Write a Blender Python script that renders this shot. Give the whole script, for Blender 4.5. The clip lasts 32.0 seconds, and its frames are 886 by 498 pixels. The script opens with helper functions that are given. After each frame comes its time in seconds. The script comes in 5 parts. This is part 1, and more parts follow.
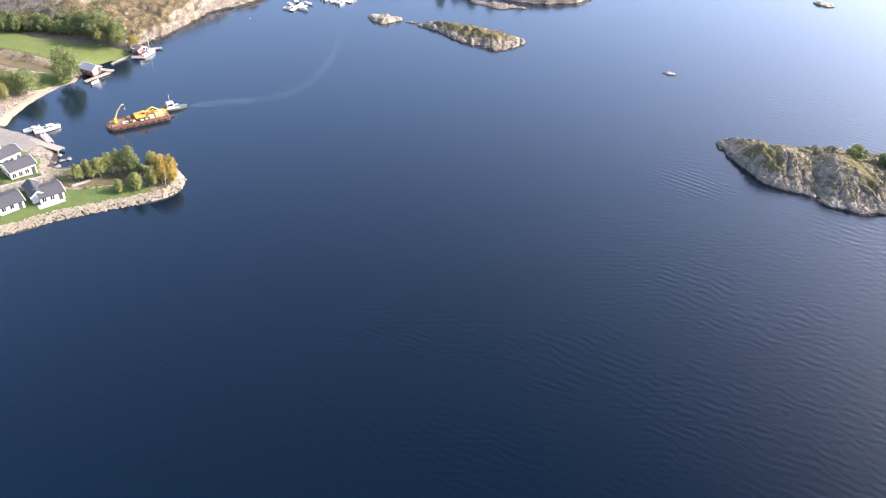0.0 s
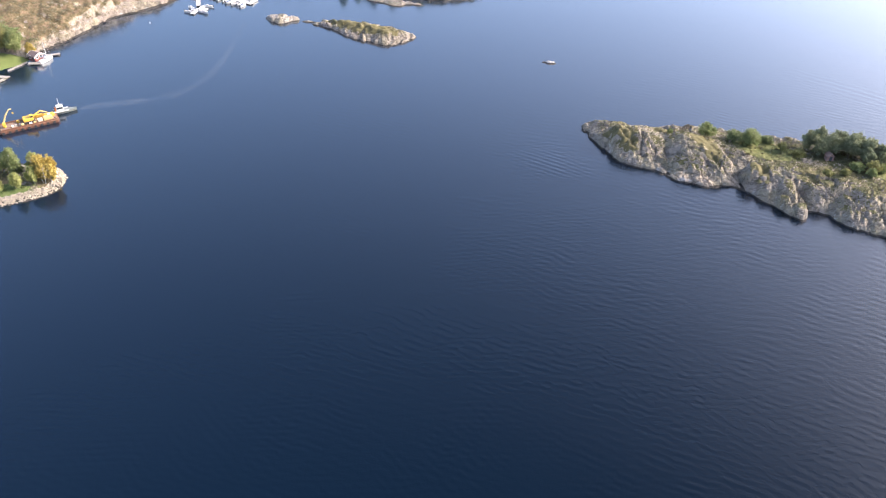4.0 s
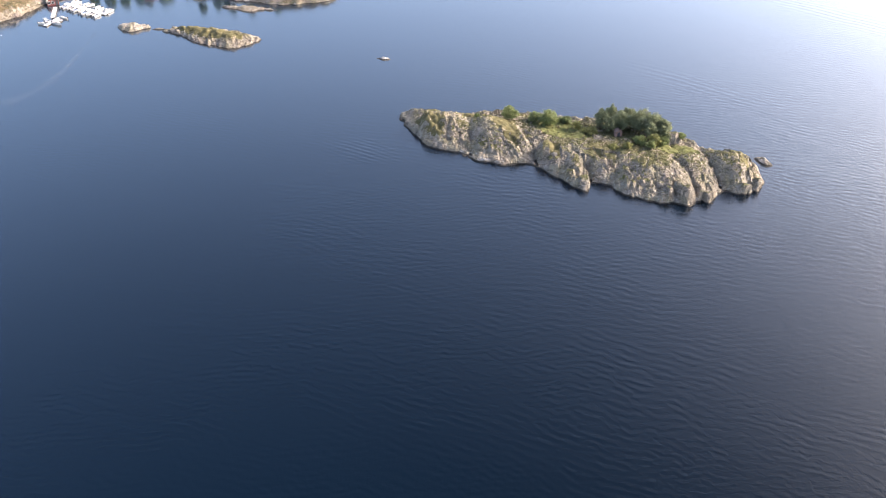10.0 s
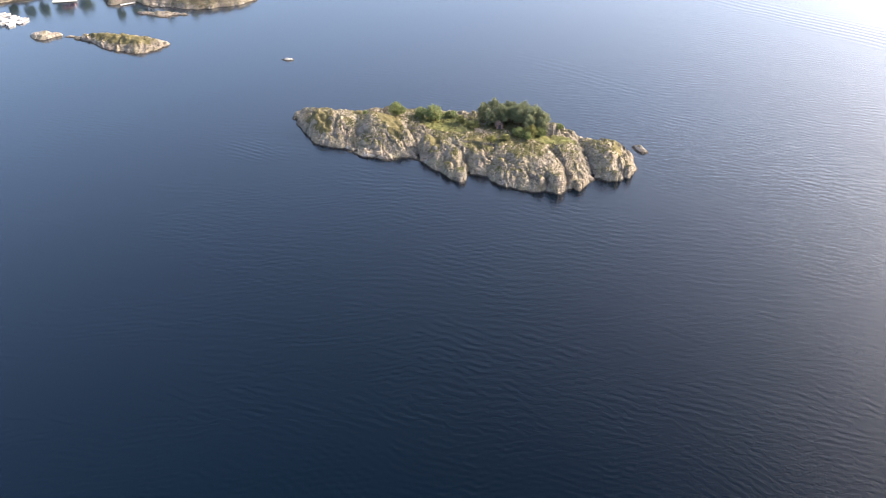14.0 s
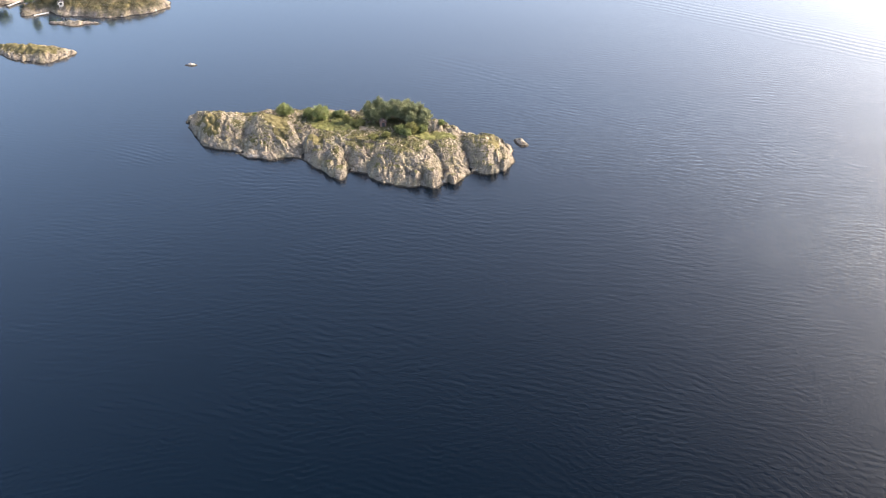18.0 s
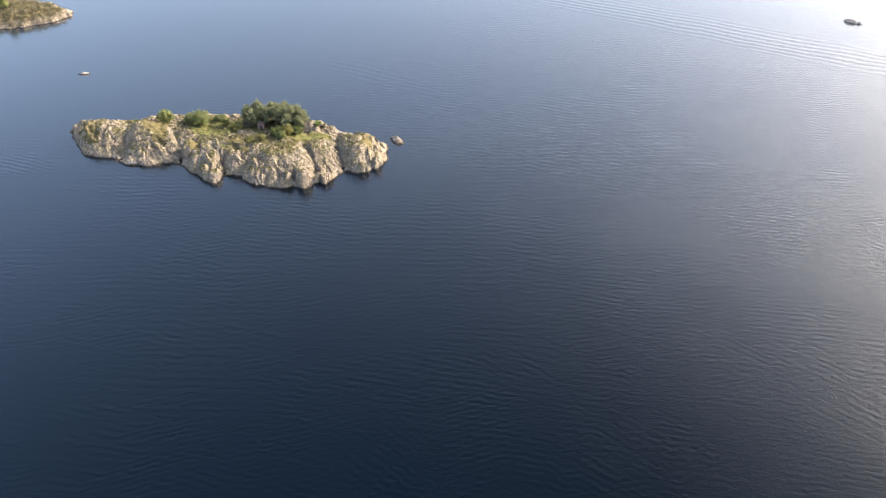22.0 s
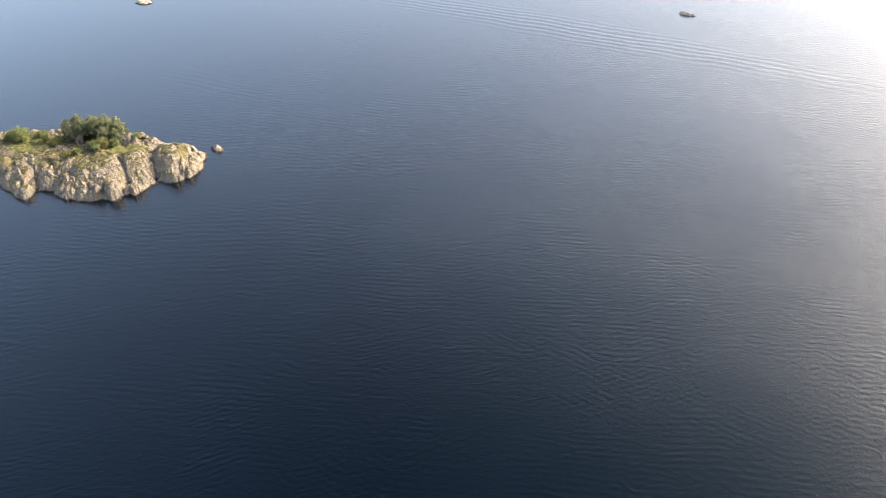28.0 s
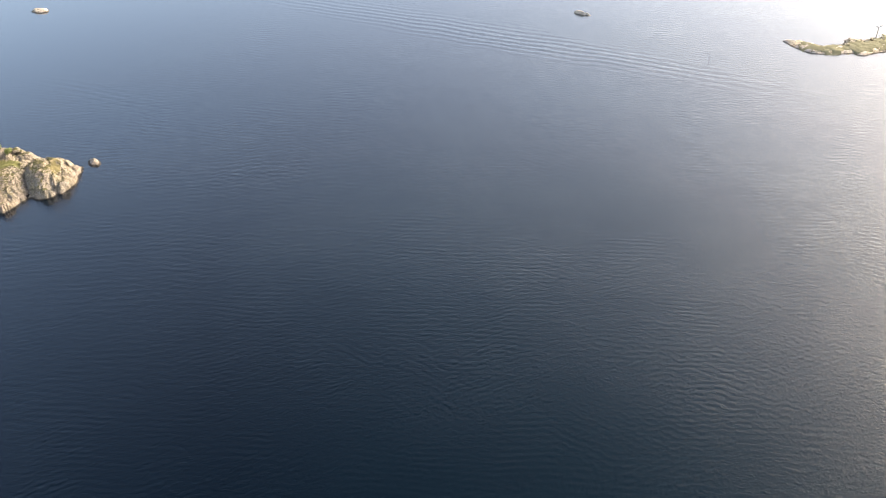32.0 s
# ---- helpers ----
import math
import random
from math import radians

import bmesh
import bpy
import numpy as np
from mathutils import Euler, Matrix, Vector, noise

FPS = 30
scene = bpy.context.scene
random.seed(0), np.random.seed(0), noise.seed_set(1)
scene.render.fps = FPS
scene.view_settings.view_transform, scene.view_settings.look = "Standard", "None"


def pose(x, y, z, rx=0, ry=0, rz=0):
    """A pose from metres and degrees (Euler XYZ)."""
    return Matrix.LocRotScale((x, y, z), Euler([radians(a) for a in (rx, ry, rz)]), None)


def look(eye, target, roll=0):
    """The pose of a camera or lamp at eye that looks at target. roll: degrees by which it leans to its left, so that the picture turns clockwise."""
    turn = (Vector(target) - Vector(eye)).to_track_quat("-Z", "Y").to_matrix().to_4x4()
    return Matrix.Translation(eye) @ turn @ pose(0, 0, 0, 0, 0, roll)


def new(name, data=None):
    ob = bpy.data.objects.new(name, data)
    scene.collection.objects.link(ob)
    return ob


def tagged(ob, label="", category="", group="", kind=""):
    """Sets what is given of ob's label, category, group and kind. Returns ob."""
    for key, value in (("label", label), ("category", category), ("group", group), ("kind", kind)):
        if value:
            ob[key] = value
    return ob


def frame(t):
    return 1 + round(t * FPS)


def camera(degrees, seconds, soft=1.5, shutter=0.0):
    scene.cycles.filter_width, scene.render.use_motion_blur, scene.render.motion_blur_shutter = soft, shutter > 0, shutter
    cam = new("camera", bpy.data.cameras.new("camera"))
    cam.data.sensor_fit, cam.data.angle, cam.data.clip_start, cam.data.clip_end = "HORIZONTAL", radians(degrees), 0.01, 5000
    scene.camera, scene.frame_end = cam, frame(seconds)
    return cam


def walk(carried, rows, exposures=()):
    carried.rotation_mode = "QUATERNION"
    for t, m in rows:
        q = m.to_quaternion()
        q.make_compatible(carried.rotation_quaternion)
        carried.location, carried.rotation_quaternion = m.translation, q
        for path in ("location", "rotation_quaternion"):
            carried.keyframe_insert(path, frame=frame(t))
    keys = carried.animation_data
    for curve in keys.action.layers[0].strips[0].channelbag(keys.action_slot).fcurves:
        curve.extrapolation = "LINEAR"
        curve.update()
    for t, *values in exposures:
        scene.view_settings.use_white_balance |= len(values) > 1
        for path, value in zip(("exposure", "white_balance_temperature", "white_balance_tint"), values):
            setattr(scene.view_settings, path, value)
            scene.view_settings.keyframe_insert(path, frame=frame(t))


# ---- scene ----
cam = camera(58, 32.0, 1.1)
PATH = [
    (0, (-66.41, 22.08, 111.97), (-79.31, 181.13, -8.58), 2.75),
    (1, (-59.04, 19.46, 113.25), (-70.49, 178.62, -7.32), 2.50),
    (2, (-51.55, 16.77, 114.40), (-61.56, 176.03, -6.16), 2.23),
    (3, (-44.16, 14.50, 115.55), (-53.06, 173.73, -5.13), 1.92),
    (5.5, (-25.35, 9.12, 117.88), (-30.97, 168.56, -2.73), 1.28),
    (7, (-14.22, 5.23, 117.47), (-17.77, 165.63, -1.94), 1.11),
    (8, (-6.98, 2.42, 117.21), (-8.69, 163.50, -1.33), 1.11),
    (9, (-0.00, 0.00, 117.08), (-0.00, 161.53, -0.86), 1.10),
    (10, (7.26, -2.18, 117.91), (8.22, 159.39, 0.04), 0.75),
    (11, (14.93, -4.02, 118.56), (16.29, 157.57, 0.72), 0.49),
    (12, (23.04, -5.56, 119.52), (25.03, 155.79, 1.35), -0.01),
    (13, (31.05, -7.13, 120.09), (33.27, 154.16, 1.86), -0.35),
    (14, (38.81, -8.77, 120.34), (41.71, 152.57, 2.18), -0.58),
    (14.5, (42.55, -9.51, 120.39), (45.92, 151.86, 2.29), -0.68),
    (16.5, (57.96, -12.99, 120.71), (63.18, 148.53, 2.88), -1.29),
    (18, (69.98, -15.23, 120.91), (75.70, 146.33, 3.15), -1.78),
    (19, (77.81, -16.64, 121.27), (84.22, 144.82, 3.41), -2.08),
    (20, (85.72, -18.23, 121.35), (93.11, 143.21, 3.53), -2.35),
    (21, (93.18, -19.93, 121.89), (102.25, 141.28, 3.87), -2.51),
    (22, (100.66, -21.89, 122.99), (111.61, 138.73, 4.33), -2.85),
    (23, (108.56, -23.54, 123.49), (120.64, 136.84, 4.61), -3.06),
    (24, (116.07, -25.20, 123.69), (129.19, 135.13, 4.85), -3.23),
    (25, (123.38, -26.90, 123.38), (137.77, 133.42, 4.68), -3.45),
    (27.5, (143.14, -30.36, 122.98), (160.53, 129.68, 4.31), -3.93),
    (29, (153.58, -31.45, 123.31), (173.90, 127.79, 4.02), -4.01),
    (30, (160.20, -31.63, 123.65), (181.89, 127.14, 3.97), -4.02),
    (31, (166.50, -32.21, 124.30), (190.53, 125.83, 4.12), -3.98),
    (32, (173.58, -33.24, 124.46), (199.57, 124.33, 4.05), -4.07),
]
walk(cam, [(t, look(e, g, r)) for t, e, g, r in PATH], [(0, 1.84, 5980, 20), (9, 1.84, 6380, 18), (19, 1.82, 6860, 16), (32, 1.74, 7150, 15)])

# ---- world and sun ----
SUN_AZ, SUN_EL = 76.0, 31.0          # degrees, azimuth from +y towards +x
world = bpy.data.worlds.new("sky")
scene.world = world
world.use_nodes = True
wn = world.node_tree.nodes
sky = wn.new("ShaderNodeTexSky")
sky.sky_type = "NISHITA"
sky.sun_disc = False
sky.sun_elevation = radians(SUN_EL)
sky.sun_rotation = radians(SUN_AZ)
sky.dust_density = 6.0
sky.ozone_density = 2.5
sky.air_density = 1.2
wn["Background"].inputs["Strength"].default_value = 0.15
world.node_tree.links.new(sky.outputs[0], wn["Background"].inputs[0])
sun = new("sun", bpy.data.lights.new("sun", "SUN"))
sun.data.energy, sun.data.angle, sun.data.color = 2.5, radians(0.8), (1.0, 0.90, 0.74)
sa, se = radians(SUN_AZ), radians(SUN_EL)
SUN_DIR = Vector((math.sin(sa) * math.cos(se), math.cos(sa) * math.cos(se), math.sin(se)))
sun.matrix_world = look(SUN_DIR * 300, (0, 0, 0))


# ---- materials ----
class Mat:
    """A small builder for node materials."""

    def __init__(self, name, rough=0.8, metal=0.0, spec=0.5, still=False):
        self.m = bpy.data.materials.new(name)
        self.m.use_nodes = True
        self.t = self.m.node_tree
        self.b = self.t.nodes["Principled BSDF"]
        self.b.inputs["Roughness"].default_value = rough
        self.b.inputs["Metallic"].default_value = metal
        self.b.inputs["Specular IOR Level"].default_value = spec
        self.geo = self.t.nodes.new("ShaderNodeNewGeometry")
        self.pos = self.geo.outputs["Position"] if still else self.t.nodes.new("ShaderNodeTexCoord").outputs["Object"]

    def node(self, kind, **inputs):
        n = self.t.nodes.new(kind)
        for k, v in inputs.items():
            self.set(n.inputs[k], v)
        return n

    def set(self, socket, v):
        if isinstance(v, bpy.types.NodeSocket):
            self.t.links.new(v, socket)
        else:
            socket.default_value = v

    def stretched(self, scale):
        return self.vm("MULTIPLY", self.pos, scale)

    def vm(self, op, a, b):
        n = self.t.nodes.new("ShaderNodeVectorMath")
        n.operation = op
        self.set(n.inputs[0], a)
        self.set(n.inputs[1], b)
        return n.outputs[0]

    def math(self, op, a, b=0.0, c=0.0):
        n = self.t.nodes.new("ShaderNodeMath")
        n.operation = op
        for s, v in zip(n.inputs, (a, b, c)):
            self.set(s, v)
        return n.outputs[0]

    def noise(self, scale, detail=4.0, rough=0.55, vec=None):
        n = self.node("ShaderNodeTexNoise", Scale=scale, Detail=detail, Roughness=rough)
        self.set(n.inputs["Vector"], self.pos if vec is None else vec)
        return n.outputs["Fac"]

    def cells(self, scale, vec=None, feature="F1"):
        n = self.t.nodes.new("ShaderNodeTexVoronoi")
        n.feature = feature
        n.inputs["Scale"].default_value = scale
        self.set(n.inputs["Vector"], self.pos if vec is None else vec)
        return n.outputs["Distance"]

    def ramp(self, fac, *stops):
        n = self.t.nodes.new("ShaderNodeValToRGB")
        e = n.color_ramp.elements
        while len(e) < len(stops):
            e.new(0.5)
        for el, (p, c) in zip(e, stops):
            el.position = p
            el.color = (*c, 1) if isinstance(c, tuple) else (c, c, c, 1)
        self.set(n.inputs[0], fac)
        return n.outputs[0]

    def mix(self, fac, a, b, blend="MIX"):
        n = self.t.nodes.new("ShaderNodeMix")
        n.data_type, n.blend_type = "RGBA", blend
        self.set(n.inputs[0], fac)
        self.set(n.inputs[6], (*a, 1) if isinstance(a, tuple) else a)
        self.set(n.inputs[7], (*b, 1) if isinstance(b, tuple) else b)
        return n.outputs[2]

    def axis(self, vec, k):
        n = self.t.nodes.new("ShaderNodeSeparateXYZ")
        self.set(n.inputs[0], vec)
        return n.outputs[k]

    def color(self, c):
        self.set(self.b.inputs["Base Color"], (*c, 1) if isinstance(c, tuple) else c)
        return self

    def bump(self, h, strength=0.5, distance=0.1):
        n = self.node("ShaderNodeBump", Strength=strength, Distance=distance, Height=h)
        self.t.links.new(n.outputs[0], self.b.inputs["Normal"])
        return self


def plain(name, c, rough=0.6, metal=0.0, vary=0.25, scale=3.0):
    """Paint, metal or timber of one colour with dirt and grain."""
    k = Mat(name, rough, metal)
    n = k.noise(scale, 5.0, 0.65)
    f = k.noise(scale * 7, 3.0)
    lo = tuple(x * (1 - vary) for x in c)
    hi = tuple(min(1, x * (1 + vary * 0.5)) for x in c)
    k.color(k.mix(k.math("MULTIPLY", f, 0.3), k.ramp(n, (0.3, lo), (0.7, hi)), tuple(x * 0.7 for x in c)))
    k.bump(f, 0.2, 0.02)
    return k.m


def rock_material(name, grass=0.5, light=1.0, tone=(1, 1, 1), cracks=0.6, turf=(1, 1, 1), weed=0.9):
    """Bare coastal granite: grey and buff, lichen, dark cracks, weed at the tide line, moss and grass on level ground."""
    k = Mat(name, 0.88, spec=0.3, still=True)
    big = k.noise(0.09, 5.0, 0.6)
    mid = k.noise(0.6, 8.0, 0.76)
    fine = k.noise(3.5, 6.0, 0.7)
    grey = k.ramp(mid, (0.25, tuple(v * t * light for v, t in zip((0.085, 0.078, 0.07), tone))),
                  (0.5, tuple(v * t * light for v, t in zip((0.19, 0.172, 0.15), tone))),
                  (0.75, tuple(v * t * light for v, t in zip((0.31, 0.283, 0.248), tone))))
    buff = k.mix(k.ramp(big, (0.42, 0.0), (0.6, 1.0)), grey, (0.21 * light, 0.175 * light, 0.135 * light))
    col = k.mix(k.ramp(fine, (0.45, 0.0), (0.72, 0.42)), buff, (0.06, 0.055, 0.048))
    slant = k.t.nodes.new("ShaderNodeVectorRotate")
    slant.rotation_type = "EULER_XYZ"
    slant.inputs["Rotation"].default_value = (0.5, 0.35, 0.6)
    k.set(slant.inputs["Vector"], k.pos)
    joint = k.noise(0.5, 4.0, 0.6, k.vm("MULTIPLY", slant.outputs[0], (0.35, 1.6, 0.8)))
    crack = k.math("ABSOLUTE", k.math("SUBTRACT", joint, 0.5))
    col = k.mix(k.ramp(crack, (0.0, min(1.0, cracks * 1.35)), (0.02, 0.0)), col, (0.03, 0.027, 0.025))
    warped = k.vm("ADD", k.vm("MULTIPLY", k.pos, (0.42, 0.30, 0.55)), k.vm("MULTIPLY", k.node("ShaderNodeTexNoise", Scale=0.5, Detail=4.0, Vector=k.pos).outputs["Color"], (1.1, 1.1, 1.1)))
    split_at = k.cells(1.0, warped, "DISTANCE_TO_EDGE")
    col = k.mix(k.math("MULTIPLY", k.ramp(split_at, (0.0, 0.75), (0.03, 0.0)), cracks), col, (0.04, 0.036, 0.032))
    up = k.axis(k.geo.outputs["Normal"], 2)
    z = k.axis(k.pos, 2)
    lichen = k.math("MULTIPLY", k.ramp(k.noise(0.2, 6.0, 0.7), (0.44, 0.0), (0.66, 0.55)), k.ramp(fine, (0.3, 0.5), (0.6, 1.0)))
    col = k.mix(lichen, col, tuple(v * light for v in (0.165, 0.15, 0.075)))
    stain = k.math("MULTIPLY", k.ramp(k.noise(0.55, 6.0, 0.75), (0.56, 0.0), (0.68, 0.75)), k.ramp(k.math("MULTIPLY", z, 0.1), (0.05, 1.0), (0.42, 0.0)))
    col = k.mix(stain, col, tuple(v * light for v in (0.42, 0.41, 0.38)))
    veg = k.math("ADD", k.math("MULTIPLY", k.math("SUBTRACT", up, 0.86), 3.2), k.math("MULTIPLY", k.math("SUBTRACT", k.noise(0.13, 5.0, 0.7), 0.5), 3.5))
    veg = k.math("ADD", veg, k.math("MULTIPLY", k.math("SUBTRACT", mid, 0.5), 0.8))
    veg = k.math("MULTIPLY", k.ramp(k.math("ADD", veg, grass), (0.0, 0.0), (0.2, 1.0)), k.ramp(k.math("MULTIPLY", z, 0.1), (0.15, 0.0), (0.3, 1.0)))
    gcol = k.ramp(k.noise(0.5, 6.0, 0.7), (0.3, tuple(v * q for v, q in zip((0.045, 0.05, 0.016), turf))), (0.5, tuple(v * q for v, q in zip((0.085, 0.08, 0.028), turf))), (0.7, tuple(v * q for v, q in zip((0.14, 0.115, 0.055), turf))))
    col = k.mix(veg, col, gcol)
    tide = k.math("ADD", z, k.math("MULTIPLY", mid, -weed))
    col = k.mix(k.ramp(tide, (0.0, 0.95), (0.1, 0.0)), col, (0.03, 0.026, 0.021))
    k.color(col)
    h = k.math("ADD", k.math("MULTIPLY", mid, 1.0), k.math("MULTIPLY", fine, 0.35))
    h = k.math("ADD", h, k.math("MULTIPLY", k.ramp(crack, (0.0, 0.0), (0.05, 1.0)), cracks * 0.6))
    h = k.math("ADD", h, k.math("MULTIPLY", k.ramp(split_at, (0.0, 0.0), (0.06, 1.0)), cracks * 0.5))
    k.bump(h, 1.0, 0.65)
    return k.m


# trains of longer waves: centre, bearing of the band, of its crests, half length, half width, wave length, height
TRAINS = [(240, 268, -44, -40, 150, 15, 3.4, 0.18), (-15.5, 209.5, -28, -28, 14, 8, 1.9, 0.16), (101, 254, -43, -36, 48, 9, 3.0, 0.06)]


def train(k, cx, cy, ang, run, half_x, half_y, length):
    """Parallel crests inside a soft-edged oblong of the sea."""
    c, sn = math.cos(radians(ang)), math.sin(radians(ang))
    x, y = k.axis(k.pos, 0), k.axis(k.pos, 1)
    dx, dy = k.math("SUBTRACT", x, cx), k.math("SUBTRACT", y, cy)
    u = k.math("ADD", k.math("MULTIPLY", dx, c), k.math("MULTIPLY", dy, sn))
    v = k.math("SUBTRACT", k.math("MULTIPLY", dy, c), k.math("MULTIPLY", dx, sn))
    fade = k.math("ADD", k.math("POWER", k.math("ABSOLUTE", k.math("DIVIDE", u, half_x)), 2.0), k.math("POWER", k.math("ABSOLUTE", k.math("DIVIDE", v, half_y)), 2.0))
    fade = k.ramp(fade, (0.0, 1.0), (1.0, 0.0))
    bend = k.math("MULTIPLY", k.noise(0.03, 1.0), 6.0)
    crest = k.math("SINE", k.math("MULTIPLY", k.math("ADD", k.math("SUBTRACT", k.math("MULTIPLY", dy, math.cos(radians(run))), k.math("MULTIPLY", dx, math.sin(radians(run)))), bend), math.tau / length))
    return k.math("MULTIPLY", k.math("MULTIPLY_ADD", crest, 0.5, 0.5), fade)


# wave groups: bearing of the crests, wave length, height, size of the groups, seed shift
GROUPS = [(-8, 2.3, 0.19, 0.030, 0.0), (-26, 2.0, 0.23, 0.034, 31.0), (-40, 2.2, 0.14, 0.030, 67.0), (10, 1.7, 0.11, 0.038, 103.0)]


CHOP = [(-18, 1.55, 0.15, 0.045, 11.0), (-46, 1.7, 0.11, 0.04, 47.0), (8, 1.45, 0.12, 0.05, 83.0)]


def wave_group(k, run, length, size, shift, wander):
    """Short regular crests that come and go in groups over the sea."""
    x, y = k.axis(k.pos, 0), k.axis(k.pos, 1)
    v = k.math("SUBTRACT", k.math("MULTIPLY", y, math.cos(radians(run))), k.math("MULTIPLY", x, math.sin(radians(run))))
    crest = k.math("SINE", k.math("MULTIPLY", k.math("ADD", v, wander), math.tau / length))
    here = k.ramp(k.noise(size, 3.0, 0.6, k.vm("ADD", k.pos, (shift, shift * 2, 0.0))), (0.42, 0.05), (0.68, 1.0))
    fray = k.ramp(k.noise(0.22, 2.0, 0.5, k.vm("ADD", k.pos, (shift * 3, shift, 0.0))), (0.35, 0.3), (0.6, 1.0))
    return k.math("MULTIPLY", k.math("MULTIPLY", k.math("MULTIPLY_ADD", crest, 0.5, 0.5), here), fray)


def water_material():
    """Sheltered sea, deep blue, its colour graded for haze and glare, with groups of short waves, fine ripples and
    calmer reaches.
    """
    k = Mat("sea_water", 0.6, spec=0.0, still=True)
    x, y = k.axis(k.pos, 0), k.axis(k.pos, 1)
    # north-west haze and eastern glare are painted into the base colour by position
    haze_pos = k.math("SUBTRACT", k.math("ADD", x, k.math("MULTIPLY", k.noise(0.012, 3.0), 50.0)), k.math("MULTIPLY", k.math("MAXIMUM", k.math("SUBTRACT", y, 150.0), 0.0), 0.5))
    hazed_blue = k.ramp(k.math("MULTIPLY_ADD", haze_pos, 0.0018, 0.5), (0.0, (0.0046, 0.0120, 0.0220)), (0.28, (0.0022, 0.0070, 0.0155)), (0.62, (0.0012, 0.0042, 0.0090)), (0.80, (0.0007, 0.0028, 0.0062)), (1.0, (0.0022, 0.0078, 0.0130)))
    k.color(hazed_blue)
    shelter = k.ramp(k.math("MULTIPLY_ADD", x, 0.005, 0.75), (0.0, 0.5), (0.85, 1.0))
    out = k.math("ADD", k.math("MULTIPLY", y, 0.0075), k.math("MULTIPLY", x, 0.0035))
    lee = k.ramp(k.math("SUBTRACT", k.math("MULTIPLY", k.math("SUBTRACT", y, k.math("MULTIPLY", k.math("MAXIMUM", x, 0.0), 0.5)), 0.02), 4.4), (0.0, 1.0), (1.0, 0.4))
    open_sea = k.math("MULTIPLY", k.ramp(k.math("SUBTRACT", out, 1.5), (0.1, 1.0), (1.0, 0.5)), lee)
    calm = k.math("MULTIPLY", k.math("MULTIPLY", k.ramp(k.noise(0.011, 4.0, 0.6), (0.36, 0.55), (0.62, 1.0)), shelter), open_sea)
    calm = k.math("MULTIPLY", calm, k.ramp(k.math("MULTIPLY", k.math("SUBTRACT", y, k.math("MULTIPLY", k.math("MAXIMUM", x, 0.0), 0.25)), 0.004), (0.66, 1.0), (0.95, 0.5)))
    w1 = k.noise(0.95, 2.5, 0.55, k.stretched((0.72, 1.0, 1.0)))
    w2 = k.noise(2.0, 2.5, 0.6, k.stretched((0.8, 1.0, 1.0)))
    w3 = k.noise(4.6, 2.0, 0.6, k.stretched((0.8, 1.0, 1.0)))
    east = k.math("MULTIPLY_ADD", k.math("SUBTRACT", x, y), 0.01, 0.35)
    h = k.math("ADD", k.math("ADD", k.math("MULTIPLY", w1, 0.32), k.math("MULTIPLY", w2, 0.40)), k.math("MULTIPLY", w3, 0.28))
    h = k.math("MULTIPLY", h, k.ramp(k.math("MULTIPLY_ADD", x, 0.0025, 0.35), (0.0, 0.5), (0.42, 0.42), (0.66, 0.9), (0.95, 1.3)))
    steady = k.math("MULTIPLY", k.ramp(east, (0.0, 1.0), (0.9, 0.4)), k.ramp(k.math("MULTIPLY_ADD", x, 0.005, 0.4), (0.0, 0.5), (0.6, 1.0)))
    steady = k.math("MULTIPLY", steady, k.ramp(k.math("MULTIPLY", y, 0.005), (0.28, 0.4), (0.72, 1.0)))
    wander = k.math("ADD", k.math("MULTIPLY", k.noise(0.045, 2.0), 4.5), k.math("MULTIPLY", k.noise(0.26, 2.0), 0.7))
    for run, length, high, size, shift in GROUPS:
        h = k.math("ADD", h, k.math("MULTIPLY", k.math("MULTIPLY", wave_group(k, run, length, size, shift, wander), high), steady))
    for run, length, high, size, shift in CHOP:
        h = k.math("ADD", h, k.math("MULTIPLY", k.math("MULTIPLY", wave_group(k, run, length, size, shift, wander), high), k.math("MULTIPLY_ADD", steady, -1.5, 1.75)))
    h = k.math("MULTIPLY", h, calm)
    for cx, cy, ang, run, half_x, half_y, length, high in TRAINS:
        h = k.math("ADD", h, k.math("MULTIPLY", train(k, cx, cy, ang, run, half_x, half_y, length), high))
    k.bump(h, 0.56, 0.32)
    bump = k.b.inputs["Normal"].links[0].from_socket
    gloss = k.node("ShaderNodeBsdfGlossy", Roughness=0.17, Normal=bump)
    gloss.inputs["Color"].default_value = (0.93, 0.97, 1.0, 1)
    fr = k.node("ShaderNodeFresnel", IOR=1.33, Normal=bump)
    fac = k.math("MAXIMUM", k.math("SUBTRACT", k.math("MULTIPLY", fr.outputs[0], 2.9), 0.062), 0.003)
    mx = k.node("ShaderNodeMixShader")
    k.set(mx.inputs[0], k.math("MINIMUM", fac, 1.0))
    k.t.links.new(k.b.outputs[0], mx.inputs[1])
    k.t.links.new(gloss.outputs[0], mx.inputs[2])
    k.t.links.new(mx.outputs[0], k.t.nodes["Material Output"].inputs[0])
    return k.m


ROCK = rock_material("granite", 0.16, 1.24, (1.04, 1.0, 0.92), 0.58, weed=0.6)
ROCK_PALE = rock_material("sunlit_granite", 0.75, 1.1, (1.05, 1.0, 0.95), 0.5, (1.15, 1.05, 1.2), 0.45)
ROCK_BARE = rock_material("pale_bare_granite", 0.0, 1.5, (1.04, 1.0, 0.95), 0.4, (1.3, 1.2, 1.4), 0.4)
ROCK_WHITE = rock_material("guano_white_rock", -3.0, 2.3, (1.0, 1.0, 1.02), 0.2, weed=0.5)
SEA = water_material()


